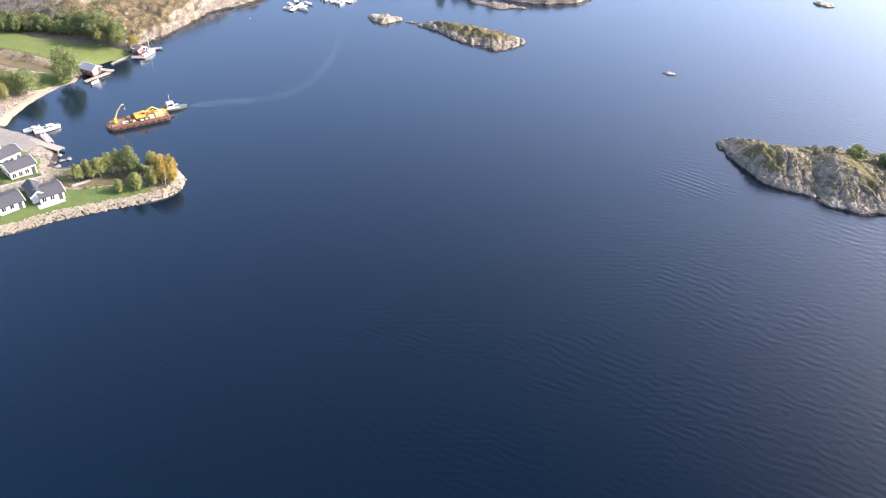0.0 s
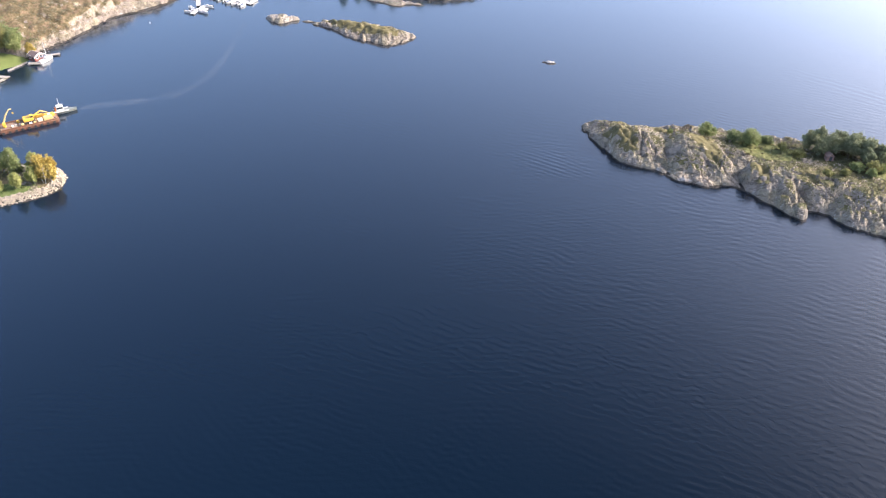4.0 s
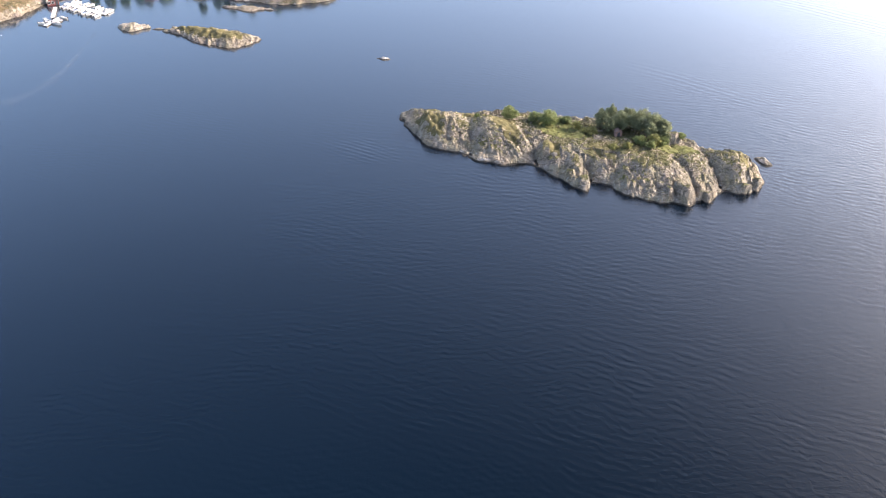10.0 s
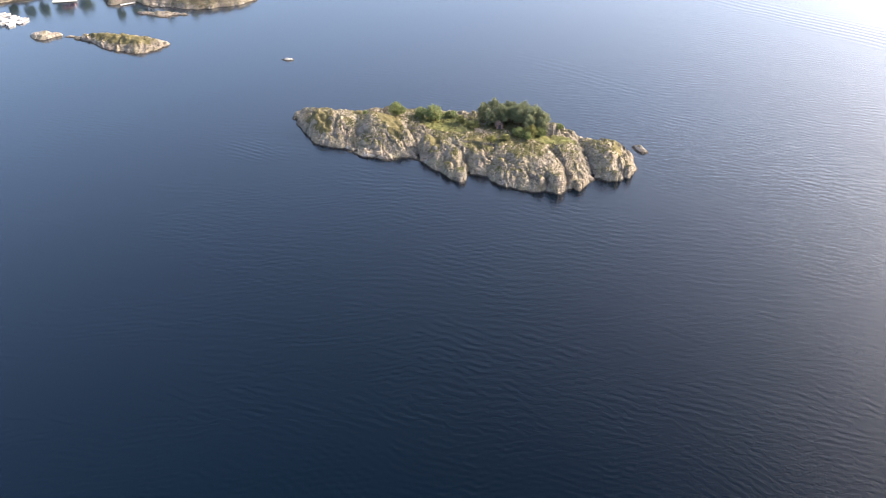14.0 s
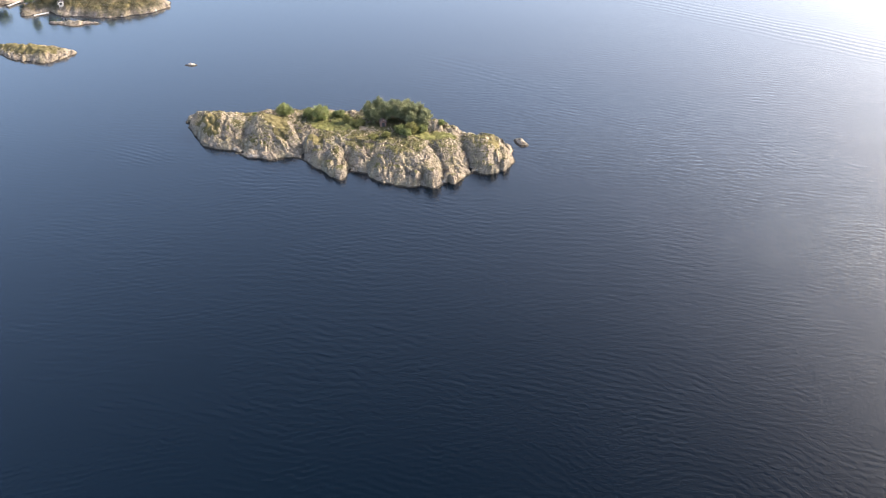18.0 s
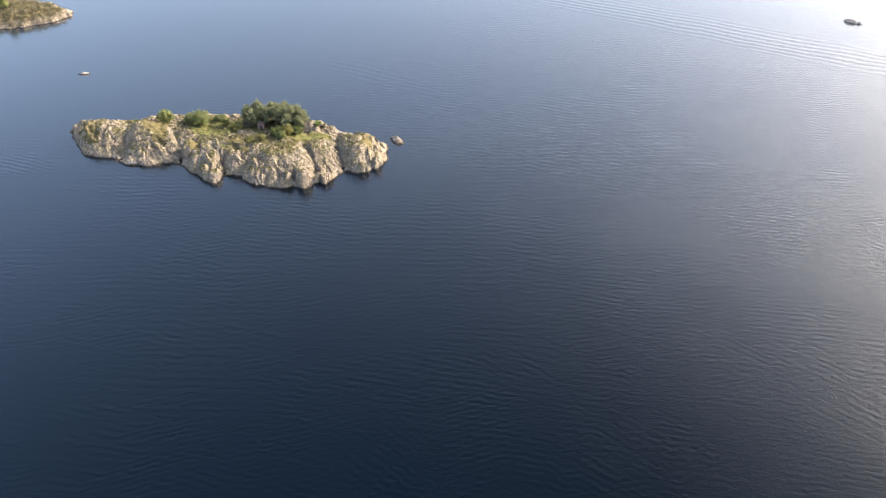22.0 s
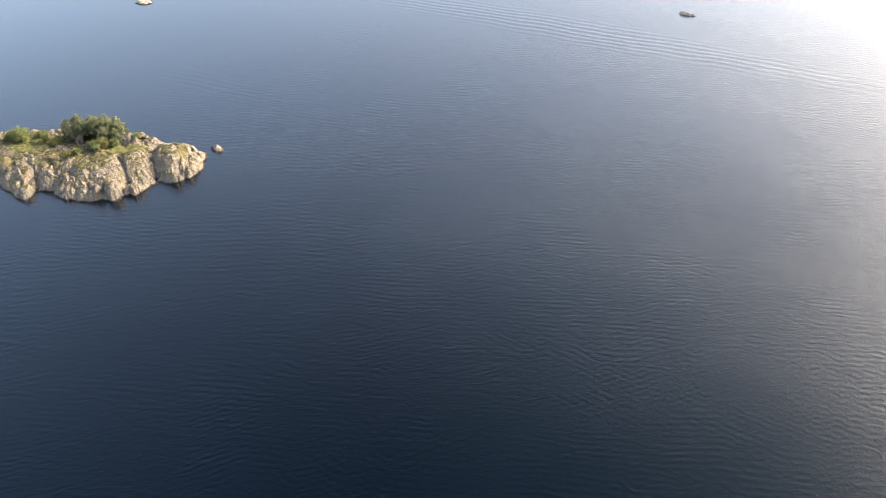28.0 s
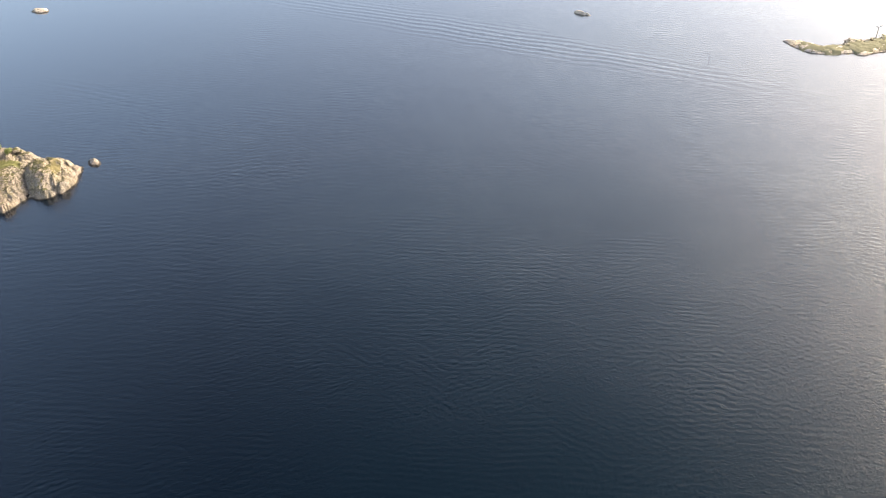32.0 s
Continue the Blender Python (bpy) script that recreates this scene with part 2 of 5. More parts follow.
# ---- noise on arrays ----
def hashed(i, j, seed):
    n = np.sin(i * 127.1 + j * 311.7 + seed * 74.7) * 43758.5453
    return n - np.floor(n)


def value_noise(x, y, seed=0):
    i, j = np.floor(x), np.floor(y)
    u, v = x - i, y - j
    u, v = u * u * (3 - 2 * u), v * v * (3 - 2 * v)
    a, b = hashed(i, j, seed), hashed(i + 1, j, seed)
    c, d = hashed(i, j + 1, seed), hashed(i + 1, j + 1, seed)
    return (a * (1 - u) + b * u) * (1 - v) + (c * (1 - u) + d * u) * v


def fbm(x, y, seed=0, octaves=4):
    s, a = 0, 0.5
    for k in range(octaves):
        s = s + a * value_noise(x * 2 ** k, y * 2 ** k, seed + k * 13)
        a *= 0.5
    return s / (1 - 0.5 ** octaves)


def lumps(x, y, seed=0):
    """Rounded blocks with clefts between them: 1 at the middle of a block, 0 in a cleft."""
    i0, j0 = np.floor(x), np.floor(y)
    f1 = np.full(x.shape, 9.0)
    f2 = np.full(x.shape, 9.0)
    for di in (-1, 0, 1):
        for dj in (-1, 0, 1):
            i, j = i0 + di, j0 + dj
            d = np.hypot(i + hashed(i, j, seed) - x, j + hashed(i, j, seed + 5) - y)
            f2 = np.minimum(f2, np.maximum(f1, d))
            f1 = np.minimum(f1, d)
    return np.sqrt(np.clip((f2 - f1) * 1.6, 0, 1))


def smooth(a, b, x):
    t = np.clip((x - a) / (b - a), 0, 1)
    return t * t * (3 - 2 * t)


def rounded(points, steps=6):
    """A closed Catmull-Rom line through the points."""
    p = np.array(points, float)
    out = []
    for k in range(len(p)):
        a, b, c, d = p[k - 1], p[k], p[(k + 1) % len(p)], p[(k + 2) % len(p)]
        for s in range(steps):
            t = s / steps
            out.append(0.5 * (2 * b + (c - a) * t + (2 * a - 5 * b + 4 * c - d) * t * t + (3 * b - a - 3 * c + d) * t ** 3))
    return np.array(out)


def inside_distance(x, y, line):
    """Metres to the closed line, positive inside it."""
    best = np.full(x.shape, 1e9)
    within = np.zeros(x.shape, bool)
    for (ax, ay), (bx, by) in zip(line, np.roll(line, -1, 0)):
        ex, ey = bx - ax, by - ay
        t = np.clip(((x - ax) * ex + (y - ay) * ey) / (ex * ex + ey * ey + 1e-9), 0, 1)
        best = np.minimum(best, (x - ax - t * ex) ** 2 + (y - ay - t * ey) ** 2)
        cross = (ay > y) != (by > y)
        within ^= cross & (x < (bx - ax) * (y - ay) / (by - ay + 1e-12) + ax)
    return np.where(within, 1, -1) * np.sqrt(best)


GROUNDS = []          # (line, height function), to set things on the ground


def land(name, points, height, step, material, label, wobble=0.8, seed=1, kind="structure", category="island", split=0.0):
    """A sheet of ground or rock inside a shoreline, down to below the water."""
    line = rounded(points)
    lo, hi = line.min(0) - 2, line.max(0) + 2
    xs, ys = np.arange(lo[0], hi[0], step), np.arange(lo[1], hi[1], step)
    x, y = np.meshgrid(xs, ys, indexing="ij")

    def at(px, py):
        d = inside_distance(px, py, line) + (fbm(px * 0.35, py * 0.35, seed) - 0.5) * 2 * wobble
        return height(px, py, d)

    z = at(x, y)
    GROUNDS.append((line, at))
    z = np.maximum(z, -1.2)
    keep = (z[:-1, :-1] > -1.19) | (z[1:, :-1] > -1.19) | (z[:-1, 1:] > -1.19) | (z[1:, 1:] > -1.19)
    idx = np.arange(x.size).reshape(x.shape)
    i, j = np.nonzero(keep)
    faces = np.stack([idx[i, j], idx[i + 1, j], idx[i + 1, j + 1], idx[i, j + 1]], 1)
    used, inv = np.unique(faces, return_inverse=True)
    co = np.stack([x.ravel(), y.ravel(), z.ravel()], 1)[used]
    quads = inv.reshape(-1, 4)
    pieces = [(name, quads, None)]
    root = None
    if split:
        root = tagged(new(name), label, category, "", kind)
        root.location = (*line.mean(0), 0)
        mid = co[quads].mean(1)
        level = inside_distance(mid[:, 0][None], mid[:, 1][None], line)[0] > split + (fbm(mid[:, 0] * 0.3, mid[:, 1] * 0.3, 31) - 0.5) * 4
        pieces = [("cliff", quads[~level], "steep bare rock shore"), ("grassy_top", quads[level], "rock with grass and moss in hollows")]
    for pname, q, plabel in pieces:
        me = bpy.data.meshes.new(pname)
        used, back = np.unique(q, return_inverse=True)
        me.from_pydata((co[used] - (np.array([*line.mean(0), 0]) if split else 0)).tolist(), [], back.reshape(-1, 4).tolist())
        me.polygons.foreach_set("use_smooth", [not split or step > 0.3] * len(me.polygons))
        me.materials.append(material)
        ob = new(pname, me)
        if root:
            ob.parent = root
            ob["label"] = plabel
        else:
            tagged(ob, label, category, "", kind)
    return root or ob


def ground(x, y):
    """The height of the land at a place."""
    best = 0.0
    for line, at in GROUNDS:
        if line[:, 0].min() - 3 < x < line[:, 0].max() + 3 and line[:, 1].min() - 3 < y < line[:, 1].max() + 3:
            best = max(best, float(at(np.array([[float(x)]]), np.array([[float(y)]]))[0, 0]))
    return best


def hills(x, y, *bumps):
    h = 0
    for cx, cy, rx, ry, a in bumps:
        h = h + a * np.exp(-((x - cx) / rx) ** 2 - ((y - cy) / ry) ** 2)
    return h


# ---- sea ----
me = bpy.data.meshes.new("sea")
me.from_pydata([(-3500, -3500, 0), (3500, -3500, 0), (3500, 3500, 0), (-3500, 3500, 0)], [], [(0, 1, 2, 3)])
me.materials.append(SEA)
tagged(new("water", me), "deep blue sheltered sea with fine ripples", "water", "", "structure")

# ---- the rocky island ----
ISLAND = [(-5.8, 231.4), (-1.2, 220.3), (2.8, 212.9), (8, 209.2), (14, 207), (18, 203.3), (27, 201.2), (33, 201.1), (38.4, 196.2), (43.2, 190.9), (47.4, 187.5), (50.5, 191), (54.2, 190.4), (58, 185.9), (63.5, 183), (69.3, 181.5), (75.4, 180.3), (77.7, 182.6), (80.4, 181.5), (83.2, 182.8), (84.6, 186.2), (87.6, 187.2), (91.0, 185.5), (94.4, 186.9), (98, 190.3), (100.3, 198), (98.5, 204), (94, 207), (86, 212), (78, 220), (66, 226), (50, 231), (34, 234), (22, 234.5), (12, 233), (4, 234), (-4, 235)]


# clefts between the rounded masses of rock: from, to, width, depth
GULLIES = [(9.1, 213.4, 9.9, 220.2, 0.8, 1.8), (16.4, 206.5, 16.6, 215, 2.0, 2.6), (16.6, 215, 15.7, 222, 2.2, 1.6), (35.6, 199, 35.2, 206, 1.8, 2.4), (35.2, 206, 32, 214, 1.3, 1.5), (50.6, 189, 49.4, 198.2, 1.6, 3.2), (49.4, 198.2, 45.5, 203.5, 1.0, 1.5), (77.6, 180, 78.2, 188, 1.0, 2.6), (78.2, 188, 74.4, 198.2, 0.8, 1.8), (87.3, 184.5, 85.6, 191.7, 1.1, 2.6), (85.6, 191.7, 84.0, 200.5, 1.3, 2.4), (84, 200.5, 84.5, 207, 1.2, 1.4), (66.9, 181, 67.2, 189.5, 0.6, 1.1), (62, 184, 60.6, 193, 0.7, 1.0), (71.6, 181, 72.2, 187, 0.5, 1.2), (41, 193.5, 42.6, 200, 0.9, 1.2), (28.4, 200.5, 26.6, 207, 0.7, 1.0), (3.2, 211.5, 5.6, 218, 0.6, 0.8), (93.4, 185.5, 93.0, 192, 0.6, 1.2), (96.2, 188, 94.4, 194.5, 0.6, 1.1), (12.6, 210, 13.2, 215, 0.5, 0.7), (55.6, 188, 55.2, 196, 0.7, 1.0)]
# single rounded boulders grown onto the shore: place, half lengths, top
KNOBS = [(80.6, 183.6, 3.3, 2.2, 2.7), (64.5, 188.0, 2.3, 2.0, 3.9), (70.0, 184.2, 1.5, 2.4, 3.8), (74.6, 183.4, 2.4, 2.8, 4.6), (47.8, 190.4, 2.4, 2.6, 2.9), (44.0, 193.6, 2.2, 2.2, 3.2), (23.6, 203.6, 1.8, 1.6, 1.9), (19.2, 205.2, 1.6, 1.5, 1.7), (96.6, 189.4, 1.7, 2.2, 3.4), (92.0, 187.2, 1.8, 1.8, 3.0), (38.5, 205.2, 3.0, 3.4, 5.7), (75.9, 208.6, 3.6, 2.4, 7.5), (62.0, 208.4, 2.8, 1.3, 5.5), (64.2, 203, 3.4, 1.6, 5.4), (58.6, 203.6, 1.8, 1.2, 5.2)]


def slabs(x, y, seed=0):
    """Tilted flat faces with steps between them, about 0."""
    i0, j0 = np.floor(x), np.floor(y)
    best = np.full(x.shape, 9.0)
    val = np.zeros(x.shape)
    for di in (-1, 0, 1):
        for dj in (-1, 0, 1):
            i, j = i0 + di, j0 + dj
            dx, dy = x - i - hashed(i, j, seed), y - j - hashed(i, j, seed + 5)
            d = np.hypot(dx, dy)
            v = (hashed(i, j, seed + 9) - 0.5) * 0.7 + dx * (hashed(i, j, seed + 11) - 0.5) * 1.8 + dy * (hashed(i, j, seed + 13) - 0.5) * 1.8
            val = np.where(d < best, v, val)
            best = np.minimum(best, d)
    return val


def island_height(x, y, d):
    wx, wy = x + (fbm(x * 0.12, y * 0.12, 3) - 0.5) * 6, y + (fbm(x * 0.12, y * 0.12, 6) - 0.5) * 6
    jx, jy = wx + (fbm(x * 0.5, y * 0.5, 33) - 0.5) * 2.0, wy + (fbm(x * 0.5, y * 0.5, 36) - 0.5) * 2.0
    cx, cy = x + (fbm(x * 0.7, y * 0.7, 63) - 0.5) * 1.3, y + (fbm(x * 0.7, y * 0.7, 66) - 0.5) * 1.3
    near = np.exp(-(np.clip(d, 0, 40) / 13) ** 2)
    mass, block = lumps(wx * 0.12 + wy * 0.03, wy * 0.10, 4), lumps(jx * 0.34 + jy * 0.12, jy * 0.27, 9)
    plate, chip = slabs(jx * 0.23 + jy * 0.07, jy * 0.2, 41), slabs(jx * 0.7 + jy * 0.3, jy * 0.55 - jx * 0.2, 47)
    d = d - 0.15 + ((mass - 0.6) * 1.1 + (block - 0.6) * 0.5) * near
    top = 4.9 + hills(x, y, (4, 221, 10, 9, 3.0), (21.5, 216.5, 6, 7, 2.8), (31, 212, 5, 6, 1.0), (44, 199, 7, 6, 0.9), (63, 196, 12, 8, 1.6), (81, 194, 5, 6, 0.9), (91.5, 197, 7, 8, 3.0), (82.5, 184.5, 4, 4, -2.6), (46, 214, 9, 5, -0.6), (0, 229, 8, 6, -1.5), (18, 229, 8, 6, -1.3), (38, 226, 16, 8, -1.4))
    t = np.clip(d / 15, 0, 1)
    edge = 0.5 * np.sqrt(1 - (1 - t) ** 2) + 0.5 * (1 - np.exp(-np.clip(d, 0, 60) / 4.8))
    z = top * edge
    z = z + ((mass - 0.7) * 1.2 + (block - 0.7) * 0.4 + plate * 1.05 + chip * 0.38) * (0.14 + 0.86 * near) * smooth(0.2, 3.0, d)
    cut = 0
    for ax, ay, bx, by, wide, deep in GULLIES:
        ex, ey = bx - ax, by - ay
        t = np.clip(((cx - ax) * ex + (cy - ay) * ey) / (ex * ex + ey * ey), 0, 1)
        cut = np.maximum(cut, deep * np.exp(-np.hypot(cx - ax - t * ex, cy - ay - t * ey) / wide))
    z = z - cut * smooth(0.0, 2.5, z)
    for bx, by, rx, ry, high in KNOBS:
        r = np.clip(((cx - bx) / rx) ** 2 + ((cy - by) / ry) ** 2, 0, 1)
        z = np.where(r < 1, np.maximum(z, high * np.sqrt(1 - r) ** 0.8), z)
    z = z + (fbm(x * 0.22, y * 0.22, 2) - 0.5) * 0.8 + (fbm(x * 0.9, y * 0.9, 12, 4) - 0.5) * 0.75
    return np.where(d > 0, z * smooth(-0.2, 0.5, d) + 0.1, -1.2 + smooth(-1.0, 0, d) * 1.3)


land("rocky_island", ISLAND, island_height, 0.3, ROCK, "bare grey granite island with grass and bushes on top", 0.8, 1, "", "island", 6)


BEACON = [(348.5, 219.9), (348.9, 215.9), (350.0, 211.4), (351.7, 207.1), (355.4, 204.8), (359.3, 202.9), (364.5, 201.9), (370.1, 199.3), (400, 203), (408, 212), (377.4, 210.9), (373.9, 212.4), (369.8, 213.4), (366.7, 210.5), (361.7, 210.3), (358.4, 212.1), (355.8, 216.4), (351.6, 219.4)]


def islet_height(top, fall=3.0, seed=1, grain=0.14):
    def f(x, y, d):
        wx, wy = x + (fbm(x * 0.25, y * 0.25, 3) - 0.5) * 4, y + (fbm(x * 0.25, y * 0.25, 6) - 0.5) * 4
        n = lumps(wx * grain * 1.4, wy * grain, seed)
        edge = 1 - np.exp(-np.clip(d + (n - 0.6) * min(1.6, top * 0.35), 0, 40) / fall)
        z = top * edge * (0.82 + 0.18 * n) + (fbm(x * 0.6, y * 0.6, seed) - 0.5) * min(0.9, top * 0.35) + slabs(wx * 0.4 + wy * 0.1, wy * 0.3, seed + 20) * min(0.55, top * 0.22)
        return np.where(d > 0, z * smooth(-0.1, 0.8, d) + 0.05, -1.2 + smooth(-1.2, 0, d) * 1.25)
    return f


land("long_islet", [(-103, 303.5), (-95.5, 299), (-88.8, 293.4), (-81.3, 288.5), (-72.3, 286), (-67, 288.8), (-62.3, 295.8), (-66, 299), (-76, 304), (-88, 307), (-98, 307)], islet_height(5.0, 7.5), 0.3, ROCK_PALE, "low granite islet with grass along its back", 0.5, 2, "", "islet", 4)
land("small_islet", [(-122, 308), (-118.5, 303.3), (-114.8, 302), (-110.5, 305.5), (-108.5, 307.5), (-113, 309.5), (-118, 310)], islet_height(2.6, 2), 0.35, ROCK_BARE, "small pale granite islet with a grassy cap", 0.4, 3, "", "islet")
land("reef", [(-107.5, 305.8), (-105, 304.7), (-102, 305.6), (-104.5, 306.8)], islet_height(0.9, 1.2), 0.3, ROCK_PALE, "low bare rock between two islets", 0.2, 4, "", "rock")
land("skerry", [(-16.4, 278.6), (-14, 277.6), (-11.6, 278.1), (-12.8, 279.3), (-15.2, 279.6)], islet_height(1.5, 0.9, 5, 0.5), 0.25, ROCK_WHITE, "small bare skerry awash in open water", 0.3, 5, "", "rock")
GREY_ROCK = rock_material("grey_sea_rock", -3.0, 2.9, (1.0, 1.02, 1.06), 0.3, weed=0.1)
land("outer_skerry", [(286, 273.2), (288, 270.2), (291, 268), (291.2, 269.2), (289, 272), (287, 273.8)], islet_height(1.8, 0.9, 6, 0.5), 0.2, GREY_ROCK, "low skerry of grey rocks far out on water", 0.3, 6, "", "rock")
land("far_skerry", [(54, 360.5), (58, 357.2), (62, 358), (61, 361), (56, 362.5)], islet_height(1.4, 1.0, 7, 0.6), 0.25, ROCK_WHITE, "small pale skerry with a white cap", 0.3, 7, "", "rock")
land("boulder_rock", [(101, 206.5), (102.3, 202.6), (104.8, 202.2), (105.2, 204), (103, 207.5)], islet_height(1.3, 0.9, 8, 0.5), 0.2, ROCK, "single rounded rock beside the island", 0.15, 8, "", "rock")


def beacon_height(x, y, d):
    low = islet_height(1.2, 1.6, 9)(x, y, d)
    return np.where(d > 0, low + hills(x, y, (383, 217, 10, 5, 1.8), (368, 213, 6, 4, 0.3)) * smooth(0, 3, d), low)


land("beacon_islet", BEACON, beacon_height, 0.4, rock_material("bleached_shore_rock", -0.3, 2.2, (1.0, 1.0, 1.0), 0.5, (1.6, 1.5, 1.8), 0.2), "low grassy islet with pale rock edges and a beacon", 0.8, 9, "", "islet", 4)
land("north_islet", [(-101, 341), (-95, 345), (-90, 344.5), (-85, 341), (-75, 338), (-62, 334.6), (-50, 336.6), (-43, 339.3), (-36.8, 347.3), (-42, 356), (-56, 366), (-75, 372), (-95, 368), (-104, 352)], islet_height(6, 8, 10, 0.11), 0.5, ROCK_PALE, "rocky islet with scrub, trees and pale shore rocks", 1.8, 10, "", "islet", 6)
land("spit", [(-86, 331.8), (-79, 328.4), (-72.5, 325.4), (-69, 328), (-62, 328.6), (-70, 332), (-79, 333)], islet_height(1.8, 2, 11), 0.35, ROCK_PALE, "low tongue of rock before the islet", 0.4, 11, "", "rock")

# ---- mainland ----
COAST = [(-270, 110), (-215, 138), (-179.4, 158.4), (-170, 166.4), (-159.2, 173), (-149, 179.3), (-146.5, 186), (-152.1, 193), (-165, 194), (-176, 190), (-182, 189), (-185, 196), (-193, 202), (-201, 204), (-206.1, 206.2), (-207.3, 212.8), (-206.5, 223.8), (-204.1, 232.8), (-200, 238), (-198.6, 245), (-197.9, 252.1), (-191.5, 261.6), (-189.3, 270.2), (-186.2, 277.4), (-182.3, 288.8), (-179, 300), (-170.6, 309), (-164, 317), (-160, 331), (-150, 345), (-130, 355), (-108, 362), (-100, 385), (-120, 430), (-200, 440), (-330, 420), (-360, 260), (-340, 130)]


def coast_height(x, y, d):
    wild = smooth(255, 275, y + (x + 200) * 0.25)
    low = 0.15 + 1.6 * (1 - np.exp(-np.clip(d, 0, 80) / 5.0)) + np.clip(d - 8, 0, 60) * 0.03
    hill = hills(x, y, (-225, 315, 38, 34, 11), (-262, 285, 40, 26, 9), (-190, 318, 12, 20, 4), (-280, 350, 60, 60, 14))
    n = lumps(x * 0.1, y * 0.1, 12)
    rough = (0.35 + 0.65 * n) * 1.8 * smooth(1, 6, d) + (fbm(x * 0.3, y * 0.3, 5) - 0.5) * 1.6 + (lumps(x * 0.3, y * 0.24, 14) - 0.5) * 1.1 * smooth(0, 2, d) * smooth(22, 8, d)
    z = low + wild * (hill * (1 - np.exp(-np.clip(d, 0, 80) / 10)) + rough) + (fbm(x * 0.12, y * 0.12, 7) - 0.5) * 0.5 * smooth(2, 8, d)
    return np.where(d > 0, z, -1.2 + smooth(-1.5, 0, d) * 1.35)


MAIN_BARE = rock_material("pinkish_shore_rock", -3.0, 1.3, (1.12, 1.0, 0.92), 0.3)
MAIN = rock_material("heath_and_rock", 0.45, 1.35, (1.08, 1.0, 0.94), 0.5, (1.6, 1.3, 1.8))
land("ground", COAST, coast_height, 0.7, MAIN, "mainland shore with meadow, heath and bare rock", 0.6, 12, "structure", "ground")

# ---- helpers for things ----
def box(bm, x0, y0, z0, x1, y1, z1, m=None):
    v = [bm.verts.new((x, y, z)) for z in (z0, z1) for x, y in ((x0, y0), (x1, y0), (x1, y1), (x0, y1))]
    for f in ((3, 2, 1, 0), (4, 5, 6, 7), (0, 1, 5, 4), (1, 2, 6, 5), (2, 3, 7, 6), (3, 0, 4, 7)):
        bm.faces.new([v[i] for i in f])
    if m is not None:
        bmesh.ops.transform(bm, matrix=m, verts=v)
    return v


def tube(bm, a, b, ra, rb=None, n=8):
    """A tapered rod from a to b."""
    a, b = Vector(a), Vector(b)
    rb = ra if rb is None else rb
    q = (b - a).to_track_quat("Z", "Y")
    rings = [[bm.verts.new(c + q @ Vector((r * math.cos(k * math.tau / n), r * math.sin(k * math.tau / n), 0))) for k in range(n)] for c, r in ((a, ra), (b, rb))]
    for k in range(n):
        bm.faces.new((rings[0][k], rings[0][(k + 1) % n], rings[1][(k + 1) % n], rings[1][k]))
    bm.faces.new(rings[0][::-1])
    bm.faces.new(rings[1])


def prism(bm, outline, z0, z1, shrink=1.0):
    """A slab over a flat outline of (x, y), its top scaled by shrink."""
    cx = sum(p[0] for p in outline) / len(outline)
    cy = sum(p[1] for p in outline) / len(outline)
    lo = [bm.verts.new((x, y, z0)) for x, y in outline]
    hi = [bm.verts.new((cx + (x - cx) * shrink, cy + (y - cy) * shrink, z1)) for x, y in outline]
    n = len(lo)
    for k in range(n):
        bm.faces.new((lo[k], lo[(k + 1) % n], hi[(k + 1) % n], hi[k]))
    bm.faces.new(lo[::-1])
    bm.faces.new(hi)


def thing(name, m, label, category, group="", kind=""):
    ob = new(name)
    ob.empty_display_size = 0.3
    ob.matrix_world = m
    return tagged(ob, label, category, group, kind)


def part(name, bm, material, parent, label="", bevel=0.0, soft=False):
    """Links a bmesh as one mesh under a thing or a part."""
    if bevel:
        bmesh.ops.bevel(bm, geom=list(bm.edges), offset=bevel, segments=1, affect="EDGES")
    bmesh.ops.recalc_face_normals(bm, faces=bm.faces)
    me = bpy.data.meshes.new(name)
    bm.to_mesh(me)
    bm.free()
    if soft:
        me.polygons.foreach_set("use_smooth", [True] * len(me.polygons))
    me.materials.append(material)
    ob = new(name, me)
    if parent is not None:
        ob.parent = parent
    if label:
        ob["label"] = label
    return ob


def boxes(*specs):
    bm = bmesh.new()
    for sp in specs:
        box(bm, *sp)
    return bm


def rods(*specs):
    bm = bmesh.new()
    for sp in specs:
        tube(bm, *sp)
    return bm


# ---- more materials ----
def leaf_material(name, dark, light, odd):
    k = Mat(name, 0.65, spec=0.25)
    r = k.geo.outputs["Random Per Island"]
    n = k.noise(0.8, 3.0)
    c = k.mix(r, dark, light)
    c = k.mix(k.ramp(n, (0.55, 0.0), (0.75, 0.6)), c, odd)
    k.color(c)
    k.b.inputs["Subsurface Weight"].default_value = 0.0
    k.b.inputs["Sheen Weight"].default_value = 0.1
    tr = k.t.nodes.new("ShaderNodeBsdfTranslucent")
    k.set(tr.inputs["Color"], c)
    mx = k.t.nodes.new("ShaderNodeMixShader")
    mx.inputs[0].default_value = 0.3
    k.t.links.new(k.b.outputs[0], mx.inputs[1])
    k.t.links.new(tr.outputs[0], mx.inputs[2])
    k.t.links.new(mx.outputs[0], k.t.nodes["Material Output"].inputs[0])
    return k.m


